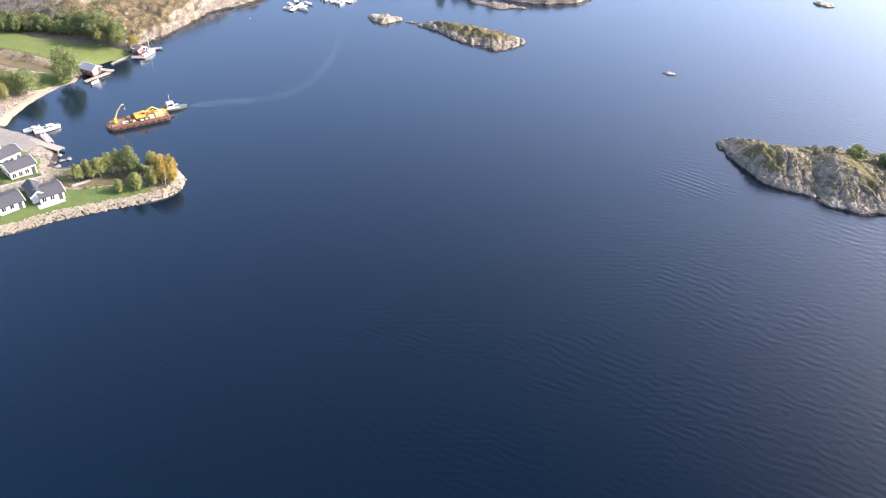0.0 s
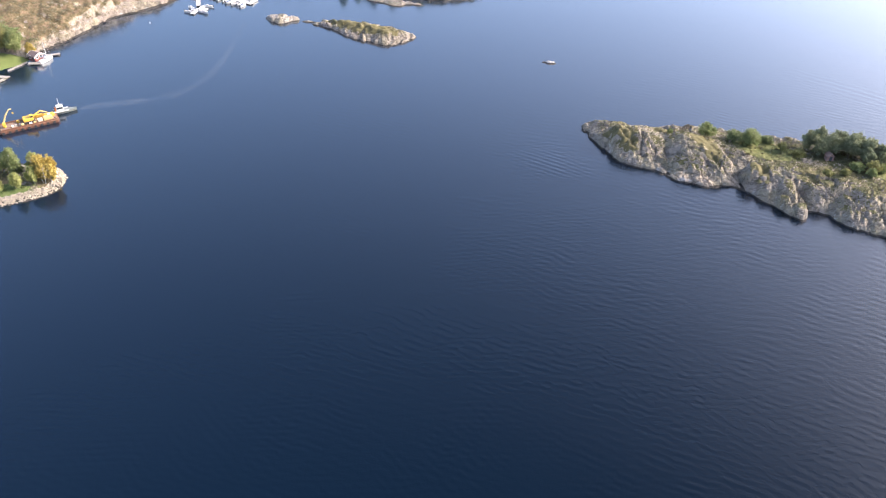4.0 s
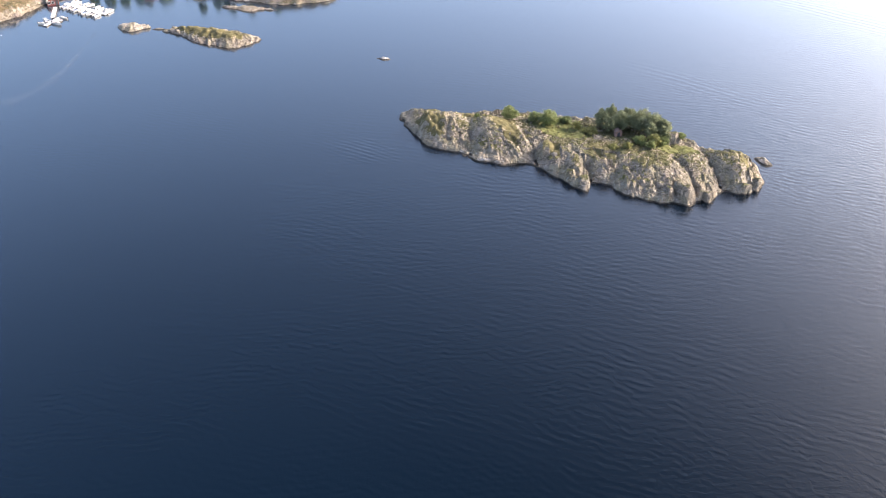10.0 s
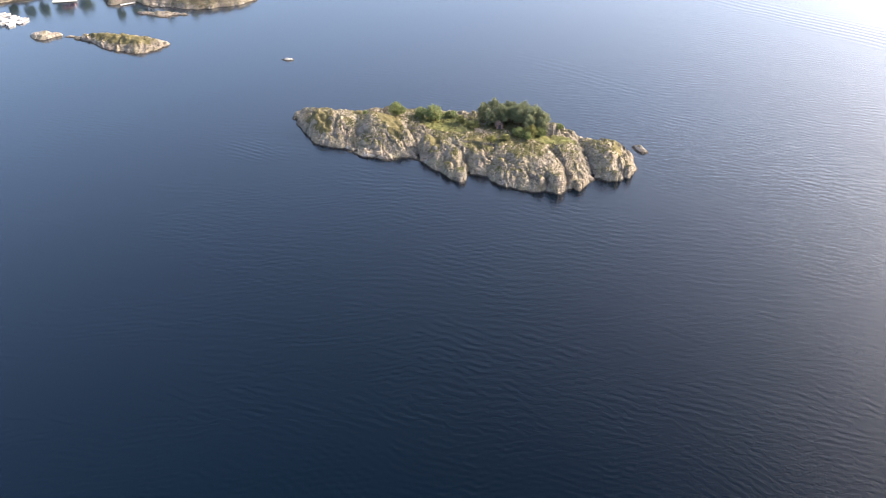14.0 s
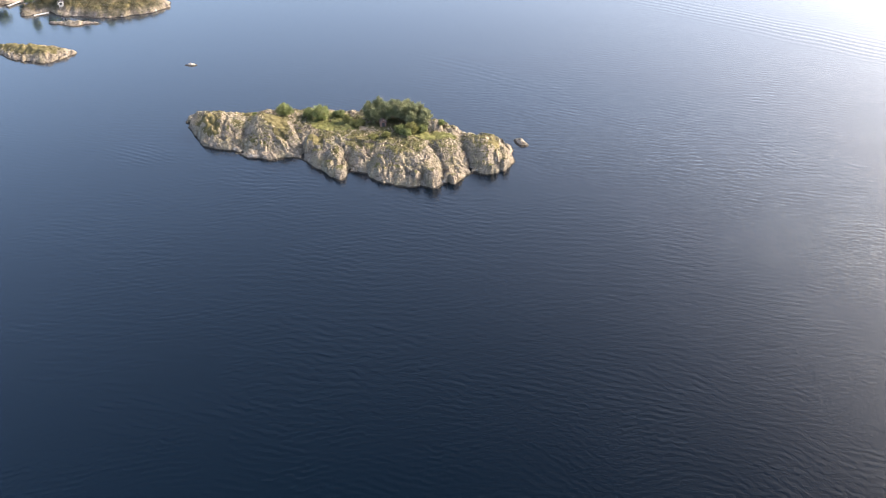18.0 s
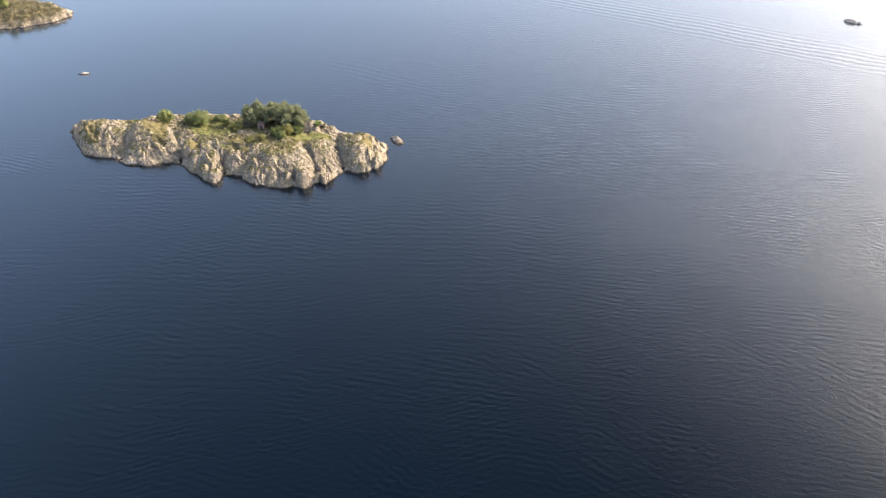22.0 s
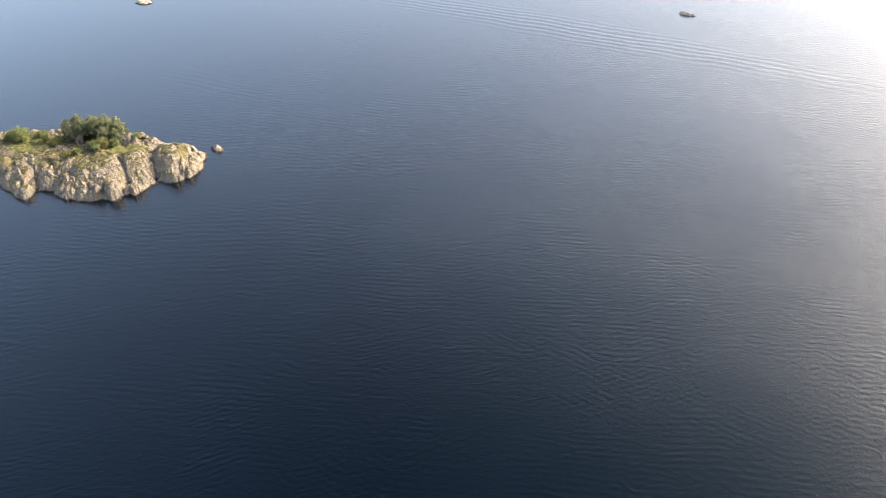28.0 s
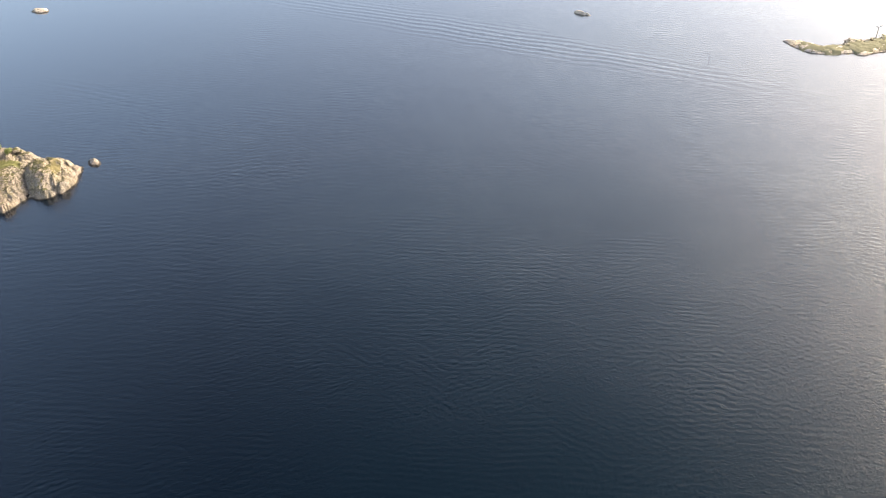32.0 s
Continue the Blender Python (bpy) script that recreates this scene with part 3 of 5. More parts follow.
def ground_cover(name, a, b, c, scale=0.5):
    k = Mat(name, 0.95, spec=0.15)
    n = k.noise(scale, 6.0, 0.7)
    f = k.noise(scale * 9, 4.0, 0.6)
    k.color(k.mix(k.math("MULTIPLY", f, 0.5), k.ramp(n, (0.3, a), (0.55, b), (0.75, c)), tuple(v * 0.6 for v in b)))
    k.bump(f, 0.6, 0.12)
    return k.m


LEAF = leaf_material("green_leaves", (0.115, 0.15, 0.05), (0.24, 0.27, 0.10), (0.25, 0.22, 0.09))
LEAF_DARK = leaf_material("dark_leaves", (0.09, 0.12, 0.045), (0.19, 0.22, 0.085), (0.21, 0.19, 0.085))
LEAF_LIGHT = leaf_material("light_green_leaves", (0.13, 0.14, 0.045), (0.26, 0.25, 0.085), (0.28, 0.24, 0.08))
LEAF_GOLD = leaf_material("autumn_leaves", (0.26, 0.20, 0.04), (0.48, 0.36, 0.09), (0.32, 0.29, 0.08))
LEAF_BIRCH = leaf_material("birch_leaves", (0.18, 0.20, 0.06), (0.36, 0.37, 0.125), (0.38, 0.33, 0.11))
LEAF_GROVE = leaf_material("grey_green_leaves", (0.10, 0.122, 0.062), (0.215, 0.235, 0.125), (0.25, 0.245, 0.14))
LEAF_OLIVE = leaf_material("olive_grass", (0.065, 0.06, 0.026), (0.125, 0.108, 0.052), (0.095, 0.095, 0.038))
LEAF_HEATH = leaf_material("heath", (0.10, 0.094, 0.055), (0.20, 0.175, 0.11), (0.12, 0.125, 0.06))
BARK = plain("bark", (0.10, 0.08, 0.06), 0.9, 0, 0.4, 6.0)
BIRCH_BARK = plain("birch_bark", (0.45, 0.42, 0.37), 0.8, 0, 0.5, 8.0)
LAWN = ground_cover("lawn", (0.065, 0.095, 0.028), (0.09, 0.122, 0.038), (0.15, 0.15, 0.06))
MEADOW = ground_cover("meadow", (0.095, 0.12, 0.034), (0.12, 0.145, 0.045), (0.16, 0.16, 0.06), 0.2)
SAND = ground_cover("beach_sand", (0.22, 0.185, 0.135), (0.29, 0.245, 0.185), (0.36, 0.31, 0.24), 0.7)
GRAVEL = ground_cover("gravel", (0.15, 0.138, 0.12), (0.20, 0.185, 0.165), (0.25, 0.23, 0.205), 0.8)
SCRUB = ground_cover("dry_scrub", (0.08, 0.068, 0.034), (0.13, 0.107, 0.06), (0.19, 0.155, 0.095), 0.35)
STONE = plain("pale_stone", (0.33, 0.30, 0.25), 0.9, 0, 0.45, 1.2)
SHORE_STONE = plain("grey_stone", (0.20, 0.18, 0.15), 0.9, 0, 0.5, 1.2)
WHITE = plain("white_paint", (0.60, 0.59, 0.56), 0.55, 0, 0.12, 2.0)
GELCOAT = plain("white_gelcoat", (0.56, 0.55, 0.52), 0.35, 0, 0.12, 2.0)
RED = plain("red_paint", (0.19, 0.05, 0.04), 0.7, 0, 0.25, 4.0)
SLATE = plain("dark_roofing", (0.055, 0.055, 0.06), 0.75, 0, 0.3, 3.0)
TIN = plain("grey_sheet_roofing", (0.24, 0.25, 0.275), 0.45, 0.3, 0.15, 2.0)
TILE_RED = plain("red_brown_roofing", (0.20, 0.085, 0.06), 0.8, 0, 0.3, 4.0)
ROOF_OLD = plain("weathered_brown_roofing", (0.15, 0.105, 0.09), 0.85, 0, 0.35, 4.0)
TIMBER = plain("weathered_timber", (0.27, 0.24, 0.20), 0.85, 0, 0.3, 5.0)
CONCRETE = plain("concrete", (0.42, 0.40, 0.37), 0.9, 0, 0.25, 1.5)
YELLOW = plain("yellow_machine_paint", (0.55, 0.33, 0.04), 0.5, 0, 0.25, 3.0)
RUST = plain("rusty_steel", (0.15, 0.065, 0.035), 0.8, 0.1, 0.5, 2.5)
STEEL = plain("grey_steel", (0.35, 0.35, 0.35), 0.45, 0.7, 0.2, 4.0)
BLACK = plain("black_rubber", (0.02, 0.02, 0.02), 0.8, 0, 0.3, 4.0)
GREEN_HULL = plain("grey_green_hull", (0.13, 0.145, 0.13), 0.4, 0, 0.2, 3.0)
CANVAS = plain("blue_grey_canvas", (0.16, 0.20, 0.27), 0.9, 0, 0.2, 3.0)
k = Mat("window_glass", 0.05, spec=0.6)
k.color((0.02, 0.025, 0.03))
GLASS = k.m


# ---- plants ----
def leaves(centres, size, rng, flat=0.5):
    """Small leaf faces round the given centres."""
    n = len(centres)
    a = rng.normal(size=(n, 3))
    a[:, 2] *= flat
    a /= np.linalg.norm(a, axis=1)[:, None]
    b = np.cross(a, rng.normal(size=(n, 3)))
    b /= np.linalg.norm(b, axis=1)[:, None]
    s = size * rng.uniform(0.6, 1.3, (n, 1))
    v = np.stack([centres - a * s, centres + b * s * 0.7, centres + a * s, centres - b * s * 0.7], 1).reshape(-1, 3)
    f = np.arange(4 * n).reshape(n, 4)
    return v, f


def mesh_of(name, v, f, material):
    me = bpy.data.meshes.new(name)
    me.from_pydata(np.asarray(v).tolist(), [], np.asarray(f).tolist())
    me.materials.append(material)
    return me


def crown_points(rng, radius, height, base, clumps, per, ragged=0.35):
    """Leaf places in many clumps over an egg-shaped crown, widest below its middle, with gaps between the limbs."""
    pts = []
    lobes = rng.uniform(0, math.tau, 3)
    for k in range(clumps):
        u = rng.normal(size=3)
        u /= np.linalg.norm(u)
        r = rng.uniform(0.6, 1.0) * (1 - ragged * rng.random())
        up = u[2] * r
        a = math.atan2(u[1], u[0])
        wide = radius * r * (1 - 0.28 * up) * (1 + 0.16 * math.sin(3 * a + lobes[0]) + 0.1 * math.sin(5 * a + lobes[1]))
        c = np.array([u[0] * wide, u[1] * wide, base + (up * 0.5 + 0.5) * (height - base)])
        spread = radius * rng.uniform(0.10, 0.19)
        pts.append(c + rng.normal(size=(per, 3)) * spread * np.array([1, 1, 0.85]) * 0.66)
    return np.concatenate(pts)


def tree(name, x, y, height, radius, leaf, bark, label, seed, base=0.25, clumps=46, per=34, size=0.2, stems=1, category="tree", z=None, group=""):
    rng = np.random.default_rng(seed)
    ob = thing(name, pose(x, y, (ground(x, y) if z is None else z) - 0.15, 0, 0, seed * 47 % 360), label, category, group)
    bm = bmesh.new()
    for k in range(stems):
        off = Vector((rng.normal() * 0.3, rng.normal() * 0.3, 0)) * (stems > 1)
        p, r = Vector((0, 0, 0)) + off * 0.6, height * 0.011 + 0.03
        for j in range(4):
            q = p + Vector((rng.normal() * 0.12 + off.x * 0.4, rng.normal() * 0.12 + off.y * 0.4, height * 0.2))
            tube(bm, p, q, r, r * 0.75, 7)
            if j:
                for i in range(2):
                    w = rng.uniform(0, math.tau)
                    e = q + Vector((math.cos(w), math.sin(w), 0.5)) * radius * rng.uniform(0.45, 0.8)
                    tube(bm, p.lerp(q, rng.random()), e, r * 0.4, r * 0.1, 5)
            p, r = q, r * 0.75
    part("trunk", bm, bark, ob)
    v, f = leaves(crown_points(rng, radius, height, height * base, int(clumps * 2.6), int(per * 1.7)), size * 0.76, rng)
    crown = new("crown", mesh_of("crown", v, f, leaf))
    crown.parent = ob
    return ob


def ground_many(xs, ys):
    z = np.zeros(len(xs))
    for line, at in GROUNDS:
        z = np.maximum(z, at(np.array(xs, float)[None, :], np.array(ys, float)[None, :])[0])
    return z


def scrub(name, xs, ys, low, high, leaf, label, seed, per=26, size=0.13, category="shrubs"):
    """Many low shrubs, joined."""
    rng = np.random.default_rng(seed)
    zs = ground_many(xs, ys)
    pts = []
    for x, y, z in zip(xs, ys, zs):
        if z < 0.7:
            continue
        h = rng.uniform(low, high)
        q = rng.normal(size=(per, 3)) * np.array([h * 0.42, h * 0.42, h * 0.3])
        q[:, 2] = np.abs(q[:, 2]) * 1.3
        pts.append(q + np.array([x, y, z]))
    v, f = leaves(np.concatenate(pts), size, rng, 0.8)
    return tagged(new(name, mesh_of(name, v, f, leaf)), label, category, "", "stuff")


def level(xs, ys, most=0.35):
    """Those of the places where the ground is nearly level."""
    h = ground_many(xs, ys)
    sx = ground_many(xs + 0.7, ys) - h
    sy = ground_many(xs, ys + 0.7) - h
    k = (np.hypot(sx, sy) / 0.7 < most) & (h > 1.0)
    return xs[k], ys[k]


def scatter(seed, n, x0, y0, x1, y1, freq=0.15, cut=0.5):
    """Places in patches."""
    rng = np.random.default_rng(seed)
    x, y = rng.uniform(x0, x1, n), rng.uniform(y0, y1, n)
    k = fbm(x * freq, y * freq, seed) > cut
    return x[k], y[k]


def patch(name, points, material, label, lift=0.1, step=1.0, category="ground", ragged=1.2):
    """A thin cover that follows the ground."""
    line = rounded(points)
    lo, hi = line.min(0), line.max(0)
    x, y = np.meshgrid(np.arange(lo[0], hi[0], step), np.arange(lo[1], hi[1], step), indexing="ij")
    d = inside_distance(x, y, line) + (fbm(x * 0.6, y * 0.6, 3) - 0.5) * ragged
    z = ground_many(x.ravel(), y.ravel()).reshape(x.shape) + lift * smooth(-0.8, 0.6, d) - 0.3 * smooth(0.2, -0.8, d)
    keep = np.maximum.reduce([d[:-1, :-1], d[1:, :-1], d[:-1, 1:], d[1:, 1:]]) > -0.4
    idx = np.arange(x.size).reshape(x.shape)
    i, j = np.nonzero(keep)
    f = np.stack([idx[i, j], idx[i + 1, j], idx[i + 1, j + 1], idx[i, j + 1]], 1)
    used, inv = np.unique(f, return_inverse=True)
    me = mesh_of(name, np.stack([x.ravel(), y.ravel(), z.ravel()], 1)[used], inv.reshape(-1, 4), material)
    me.polygons.foreach_set("use_smooth", [True] * len(me.polygons))
    return tagged(new(name, me), label, category, "", "structure")


# ---- plants on the rocky island ----
GREEN_BUSH = "round green leafy bush on grassy rock"
tree("bush", 28.6, 222.2, 4.8, 2.7, LEAF, BARK, GREEN_BUSH, 1, 0.05, 40, 34, 0.2, 2, "bush")
tree("bush", 40.6, 219, 5.4, 3.2, LEAF, BARK, GREEN_BUSH, 2, 0.05, 44, 34, 0.2, 2, "bush")
tree("bush", 36.8, 221.5, 3.0, 2.6, LEAF_DARK, BARK, "low dark green bush on grassy rock", 3, 0.02, 34, 30, 0.2, 2, "bush")
tree("bush", 46, 221.5, 2.2, 2.2, LEAF_DARK, BARK, "low dark green bush on grassy rock", 4, 0.02, 34, 30, 0.2, 2, "bush")
tree("bush", 48.8, 216.0, 2.8, 1.4, LEAF_LIGHT, BARK, "slim light green bush in the grass", 5, 0.1, 22, 30, 0.18, 1, "bush")
tree("bush", 52.5, 213.0, 2.2, 2.4, LEAF_LIGHT, BARK, "spreading light green bush in the grass", 6, 0.02, 30, 30, 0.2, 2, "bush")
tree("bush", 18.6, 223.4, 2.1, 0.9, LEAF, BARK, "small slim bush on the crest of the rock", 7, 0.05, 16, 26, 0.16, 1, "bush")
ISLAND_TREES = [(52.7, 218, 7.0, 2.8), (56, 219.5, 8.2, 3.0), (58.2, 215.5, 7.8, 3.2), (61.2, 218.5, 8.4, 3.4), (63.2, 214, 8.0, 3.2), (65.7, 217, 8.2, 3.3), (67.7, 212.5, 7.8, 3.1), (69.7, 215.5, 7.8, 3.0), (71.4, 211.5, 7.4, 2.7), (70.6, 209.0, 6.0, 2.3), (66.8, 209.6, 6.4, 2.4), (54.8, 214.6, 6.2, 2.6)]
for k, (x, y, h, r) in enumerate(ISLAND_TREES):
    tree("leafy_tree", 53.2 + (x - 49.5) * 0.93, y - 1.0, h * 0.93, r * 0.86, LEAF_GROVE, BARK, "dark green leafy tree in a dense grove on the island", 20 + k, 0.12, 50, 36, 0.21, 2, "tree", None, "grove on the island")
for k, (x, y, h, r) in enumerate([(66, 205.5, 3.0, 2.0), (69.5, 204.5, 4.0, 2.2), (68, 201.2, 2.6, 1.4), (61.5, 202.2, 1.8, 1.4), (72.5, 205.5, 2.6, 1.8), (57.5, 203, 1.4, 1.6), (78.5, 208.5, 1.2, 1.5)]):
    tree("bush", x, y, h, r, LEAF_LIGHT if k % 2 else LEAF, BARK, "light green bush before the grove", 40 + k, 0.05, 28, 30, 0.19, 2, "bush")
HUT = plain("faded_red_boards", (0.27, 0.17, 0.14), 0.85, 0, 0.35, 5.0)
hut = thing("hut", pose(60.4, 211.6, ground(60.4, 211.6) - 0.25, 0, 0, 8), "small faded red hut at the edge of the grove", "hut")
bm = bmesh.new()
hut_ends = [[bm.verts.new((px, e, pz)) for px, pz in ((-0.95, 0), (0.95, 0), (0.95, 1.7), (0, 2.3), (-0.95, 1.7))] for e in (-0.9, 0.9)]
bm.faces.new(hut_ends[0])
bm.faces.new(hut_ends[1][::-1])
for k in range(5):
    bm.faces.new((hut_ends[0][k], hut_ends[1][k], hut_ends[1][(k + 1) % 5], hut_ends[0][(k + 1) % 5]))
part("wall", bm, HUT, hut)
for side in (-1, 1):
    bm = boxes((0, -1.1, 0.02, 1.35, 1.1, 0.1))
    bmesh.ops.transform(bm, matrix=Matrix.Translation((0, 0, 2.3)) @ Matrix.Rotation(0 if side > 0 else math.pi, 4, "Z") @ Matrix.Rotation(math.atan2(0.6, 0.95), 4, "Y"), verts=bm.verts)
    part("roof", bm, ROOF_OLD, hut, "", 0.02)
part("door", boxes((-0.4, -0.95, 0.2, 0.4, -0.88, 1.65)), SLATE, hut, "dark doorway", 0.01)
TURF = ground_cover("island_turf", (0.07, 0.08, 0.027), (0.11, 0.112, 0.04), (0.16, 0.145, 0.075), 0.6)
TURF_DRY = ground_cover("dry_island_turf", (0.07, 0.064, 0.03), (0.115, 0.10, 0.046), (0.18, 0.155, 0.095), 0.7)
for material, label, points in (
        (TURF, "green grass on the level top of the island", [(36, 217), (41, 211), (48, 209.5), (53, 213), (52, 219), (46, 223), (38, 222)]),
        (TURF_DRY, "yellow green grass on a rock slope", [(21, 223), (24, 214), (27.6, 208.8), (30.3, 207.5), (30.2, 216), (26.5, 221)]),
        (TURF_DRY, "small yellow green grass ledge in the rock", [(37.2, 207), (39.6, 201.4), (42.4, 203.6), (41.4, 207)]),
        (TURF, "green grass before the grove", [(70.5, 205.6), (71, 201.4), (77.8, 200), (82.4, 201.6), (82, 204.6), (75, 205.6)]),
        (TURF_DRY, "small yellow green grass ledge in the rock", [(51, 206), (52.4, 200.8), (54.8, 200.6), (55.6, 204.4)]),
        (TURF_DRY, "yellow green grass on a rock slope", [(-0.6, 223), (4.8, 215.4), (8.4, 214.4), (7.3, 221.8), (3.0, 225)]),
        (TURF_DRY, "thin grass along the crest of the rock", [(14.5, 225.2), (21.2, 223.7), (27, 225.5), (25, 228), (15.5, 227.4)]),
        (TURF_DRY, "thin grass on the rounded eastern rock", [(92.0, 200), (92.6, 194), (95, 194), (95.4, 199.8)])):
    patch("grass", points, material, label, 0.1, 0.35, "grass", 6.0)
xs, ys = level(*scatter(50, 3000, -2, 190, 98, 234, 0.10, 0.52), 0.4)
scrub("grass_tufts", xs, ys, 0.15, 0.4, LEAF_OLIVE, "tufts of grass and heather in hollows of the rock", 51, 16, 0.11, "grass")
xs, ys = level(*scatter(52, 900, 10, 205, 75, 228, 0.15, 0.5))
scrub("low_shrubs", xs, ys, 0.3, 0.9, LEAF_OLIVE, "low green shrubs on the island's level top", 53, 26, 0.13)

# ---- mainland covers ----
patch("lawn", [(-200, 150), (-180, 161.5), (-170, 169), (-160, 175.5), (-153, 180), (-156, 183), (-165, 179.5), (-171, 177), (-178, 177), (-186, 172), (-198, 162)], LAWN, "mown green lawn along the stone shore", 0.12)
patch("meadow", [(-262, 262), (-238.6, 263), (-225.6, 261), (-207.5, 260), (-193.5, 260.5), (-193, 257), (-198.5, 250), (-201.5, 245.5), (-212, 247), (-222, 249), (-236, 251), (-262, 255)], MEADOW, "bright green mown meadow below the wood", 0.2)
patch("shore_lawn", [(-214, 236), (-205, 239), (-200.5, 237), (-204.5, 231), (-210, 228)], LAWN, "small green lawn behind the beach", 0.15)
patch("beach", [(-208.5, 207), (-208.8, 214), (-207.8, 224), (-205.2, 233), (-201, 238.2), (-199.8, 236.8), (-203.2, 231.5), (-205.6, 223), (-206.4, 213), (-205.6, 207.2)], SAND, "narrow curve of pale sand beach", 0.12, 0.5)
patch("quay_ground", [(-215, 204), (-205, 205), (-196, 202.5), (-190.5, 199), (-192, 194), (-199, 190), (-216, 190)], GRAVEL, "pale gravel yard by the quay", 0.12)
patch("dry_scrub", [(-262, 252), (-236, 248.5), (-220, 246), (-210, 243.5), (-206, 240), (-214, 238), (-230, 240), (-262, 240)], SCRUB, "dry brown scrub strip between lawns", 0.15)
xs, ys = scatter(60, 500, -262, 239, -206, 252, 0.2, 0.42)
k = np.abs(ys - (246 - (xs + 225) * 0.12)) < 4
scrub("dry_scrub_bushes", xs[k], ys[k], 0.4, 1.2, LEAF_HEATH, "brown scrub bushes along the field edge", 61, 26, 0.16)

patch("point_ground", [(-176, 179), (-170, 178.5), (-163, 181), (-155, 183.5), (-150.5, 182), (-148.8, 186), (-151.5, 190.6), (-160, 192), (-168, 190.5), (-177, 186.5)], SCRUB, "dry grass and bare soil under the birches", 0.16)
# ---- trees of the mainland ----
WOOD = "green leafy tree at the edge of the wood"
rng = np.random.default_rng(70)
for k in range(31):
    x = -256 + k * 1.95 + rng.uniform(-0.7, 0.7)
    y = 264.5 + rng.uniform(-1.5, 1.5) - 3.5 * smooth(-215, -198, x) + (k % 2) * 2.5
    h = rng.uniform(4.2, 6.0) + 4.6 * math.exp(-((x + 203) / 8) ** 2)
    leaf = (LEAF, LEAF_DARK, LEAF, LEAF_LIGHT, LEAF_DARK)[k % 5]
    tree("leafy_tree", x, y, h, h * 0.42, leaf, BARK, WOOD, 100 + k, 0.1, 44, 34, 0.25, 1, "tree", None, "wood above the meadow")
tree("leafy_tree", -192.4, 262.6, 5.2, 1.9, LEAF_GOLD, BARK, "slim yellow autumn tree at the end of the wood", 141, 0.1, 30, 30, 0.2)
tree("leafy_tree", -201.6, 235.6, 12.6, 4.4, LEAF, BARK, "large green oak leaning over the beach", 142, 0.03, 70, 40, 0.26)
tree("leafy_tree", -209.5, 225.5, 7.5, 4.8, LEAF, BARK, "broad green tree behind the beach", 143, 0.08, 60, 40, 0.26)
tree("leafy_tree", -213.5, 218, 6.5, 3.6, LEAF_LIGHT, BARK, "yellow green tree behind the beach", 144, 0.08, 50, 36, 0.24)
tree("leafy_tree", -216, 226, 6.5, 3.8, LEAF_LIGHT, BARK, "yellow green tree behind the beach", 145, 0.08, 50, 36, 0.24)
PEN_TREES = [(-171.2, 181.2, 4.6, 1.6, LEAF_BIRCH), (-168.6, 182.8, 5.0, 1.7, LEAF_BIRCH), (-166.8, 183.8, 6.0, 1.8, LEAF_BIRCH), (-165.2, 186.2, 6.0, 1.9, LEAF_BIRCH), (-163.6, 187.6, 6.0, 1.9, LEAF_BIRCH), (-160.4, 187.4, 7.6, 2.6, LEAF), (-158.8, 186.2, 5.6, 2.0, LEAF), (-155.6, 189.4, 5.6, 2.0, LEAF_BIRCH), (-151.6, 185.6, 7.4, 2.3, LEAF_GOLD), (-149.6, 186.6, 7.0, 2.1, LEAF_GOLD), (-152.8, 183.0, 5.2, 1.8, LEAF_BIRCH), (-156.0, 180.4, 5.0, 1.7, LEAF_BIRCH), (-159.6, 178.6, 3.6, 1.2, LEAF_BIRCH), (-153.2, 187.6, 6.0, 2.0, LEAF_GOLD), (-150.6, 184.0, 6.4, 1.6, LEAF_GOLD), (-148.6, 185.0, 5.6, 1.5, LEAF_GOLD), (-161.8, 188.8, 5.0, 1.6, LEAF_BIRCH), (-169.8, 183.4, 5.4, 1.4, LEAF_BIRCH)]
for k, (x, y, h, r, leaf) in enumerate(PEN_TREES):
    tone = "yellow autumn" if leaf is LEAF_GOLD else "green" if leaf is LEAF else "light green"
    tree("birch_tree", x, y, h * 1.1, r * 0.92, leaf, BIRCH_BARK, tone + " birch with pale trunk on the point", 150 + k, 0.14, 58, 40, 0.19, 2, "tree", None, "birches on the point")
xs, ys = scatter(170, 260, -182, 178, -150, 193, 0.3, 0.45)
scrub("point_shrubs", xs, ys, 0.4, 1.0, LEAF, "low green shrubs under the birches", 171, 26, 0.14)
xs, ys = scatter(172, 2600, -265, 258, -160, 340, 0.08, 0.46)
k = ys > 268 + (xs + 262) * -0.06
scrub("heath_scrub", xs[k], ys[k], 0.5, 1.6, LEAF_HEATH, "brown and olive heath scrub over the rocky hill", 173, 60, 0.13)
xs, ys = scatter(174, 700, -265, 262, -165, 335, 0.06, 0.56)
k = ys > 268 + (xs + 262) * -0.06
scrub("juniper_bushes", xs[k], ys[k], 1.0, 2.6, LEAF_DARK, "dark green juniper bushes on the heath", 175, 60, 0.22)

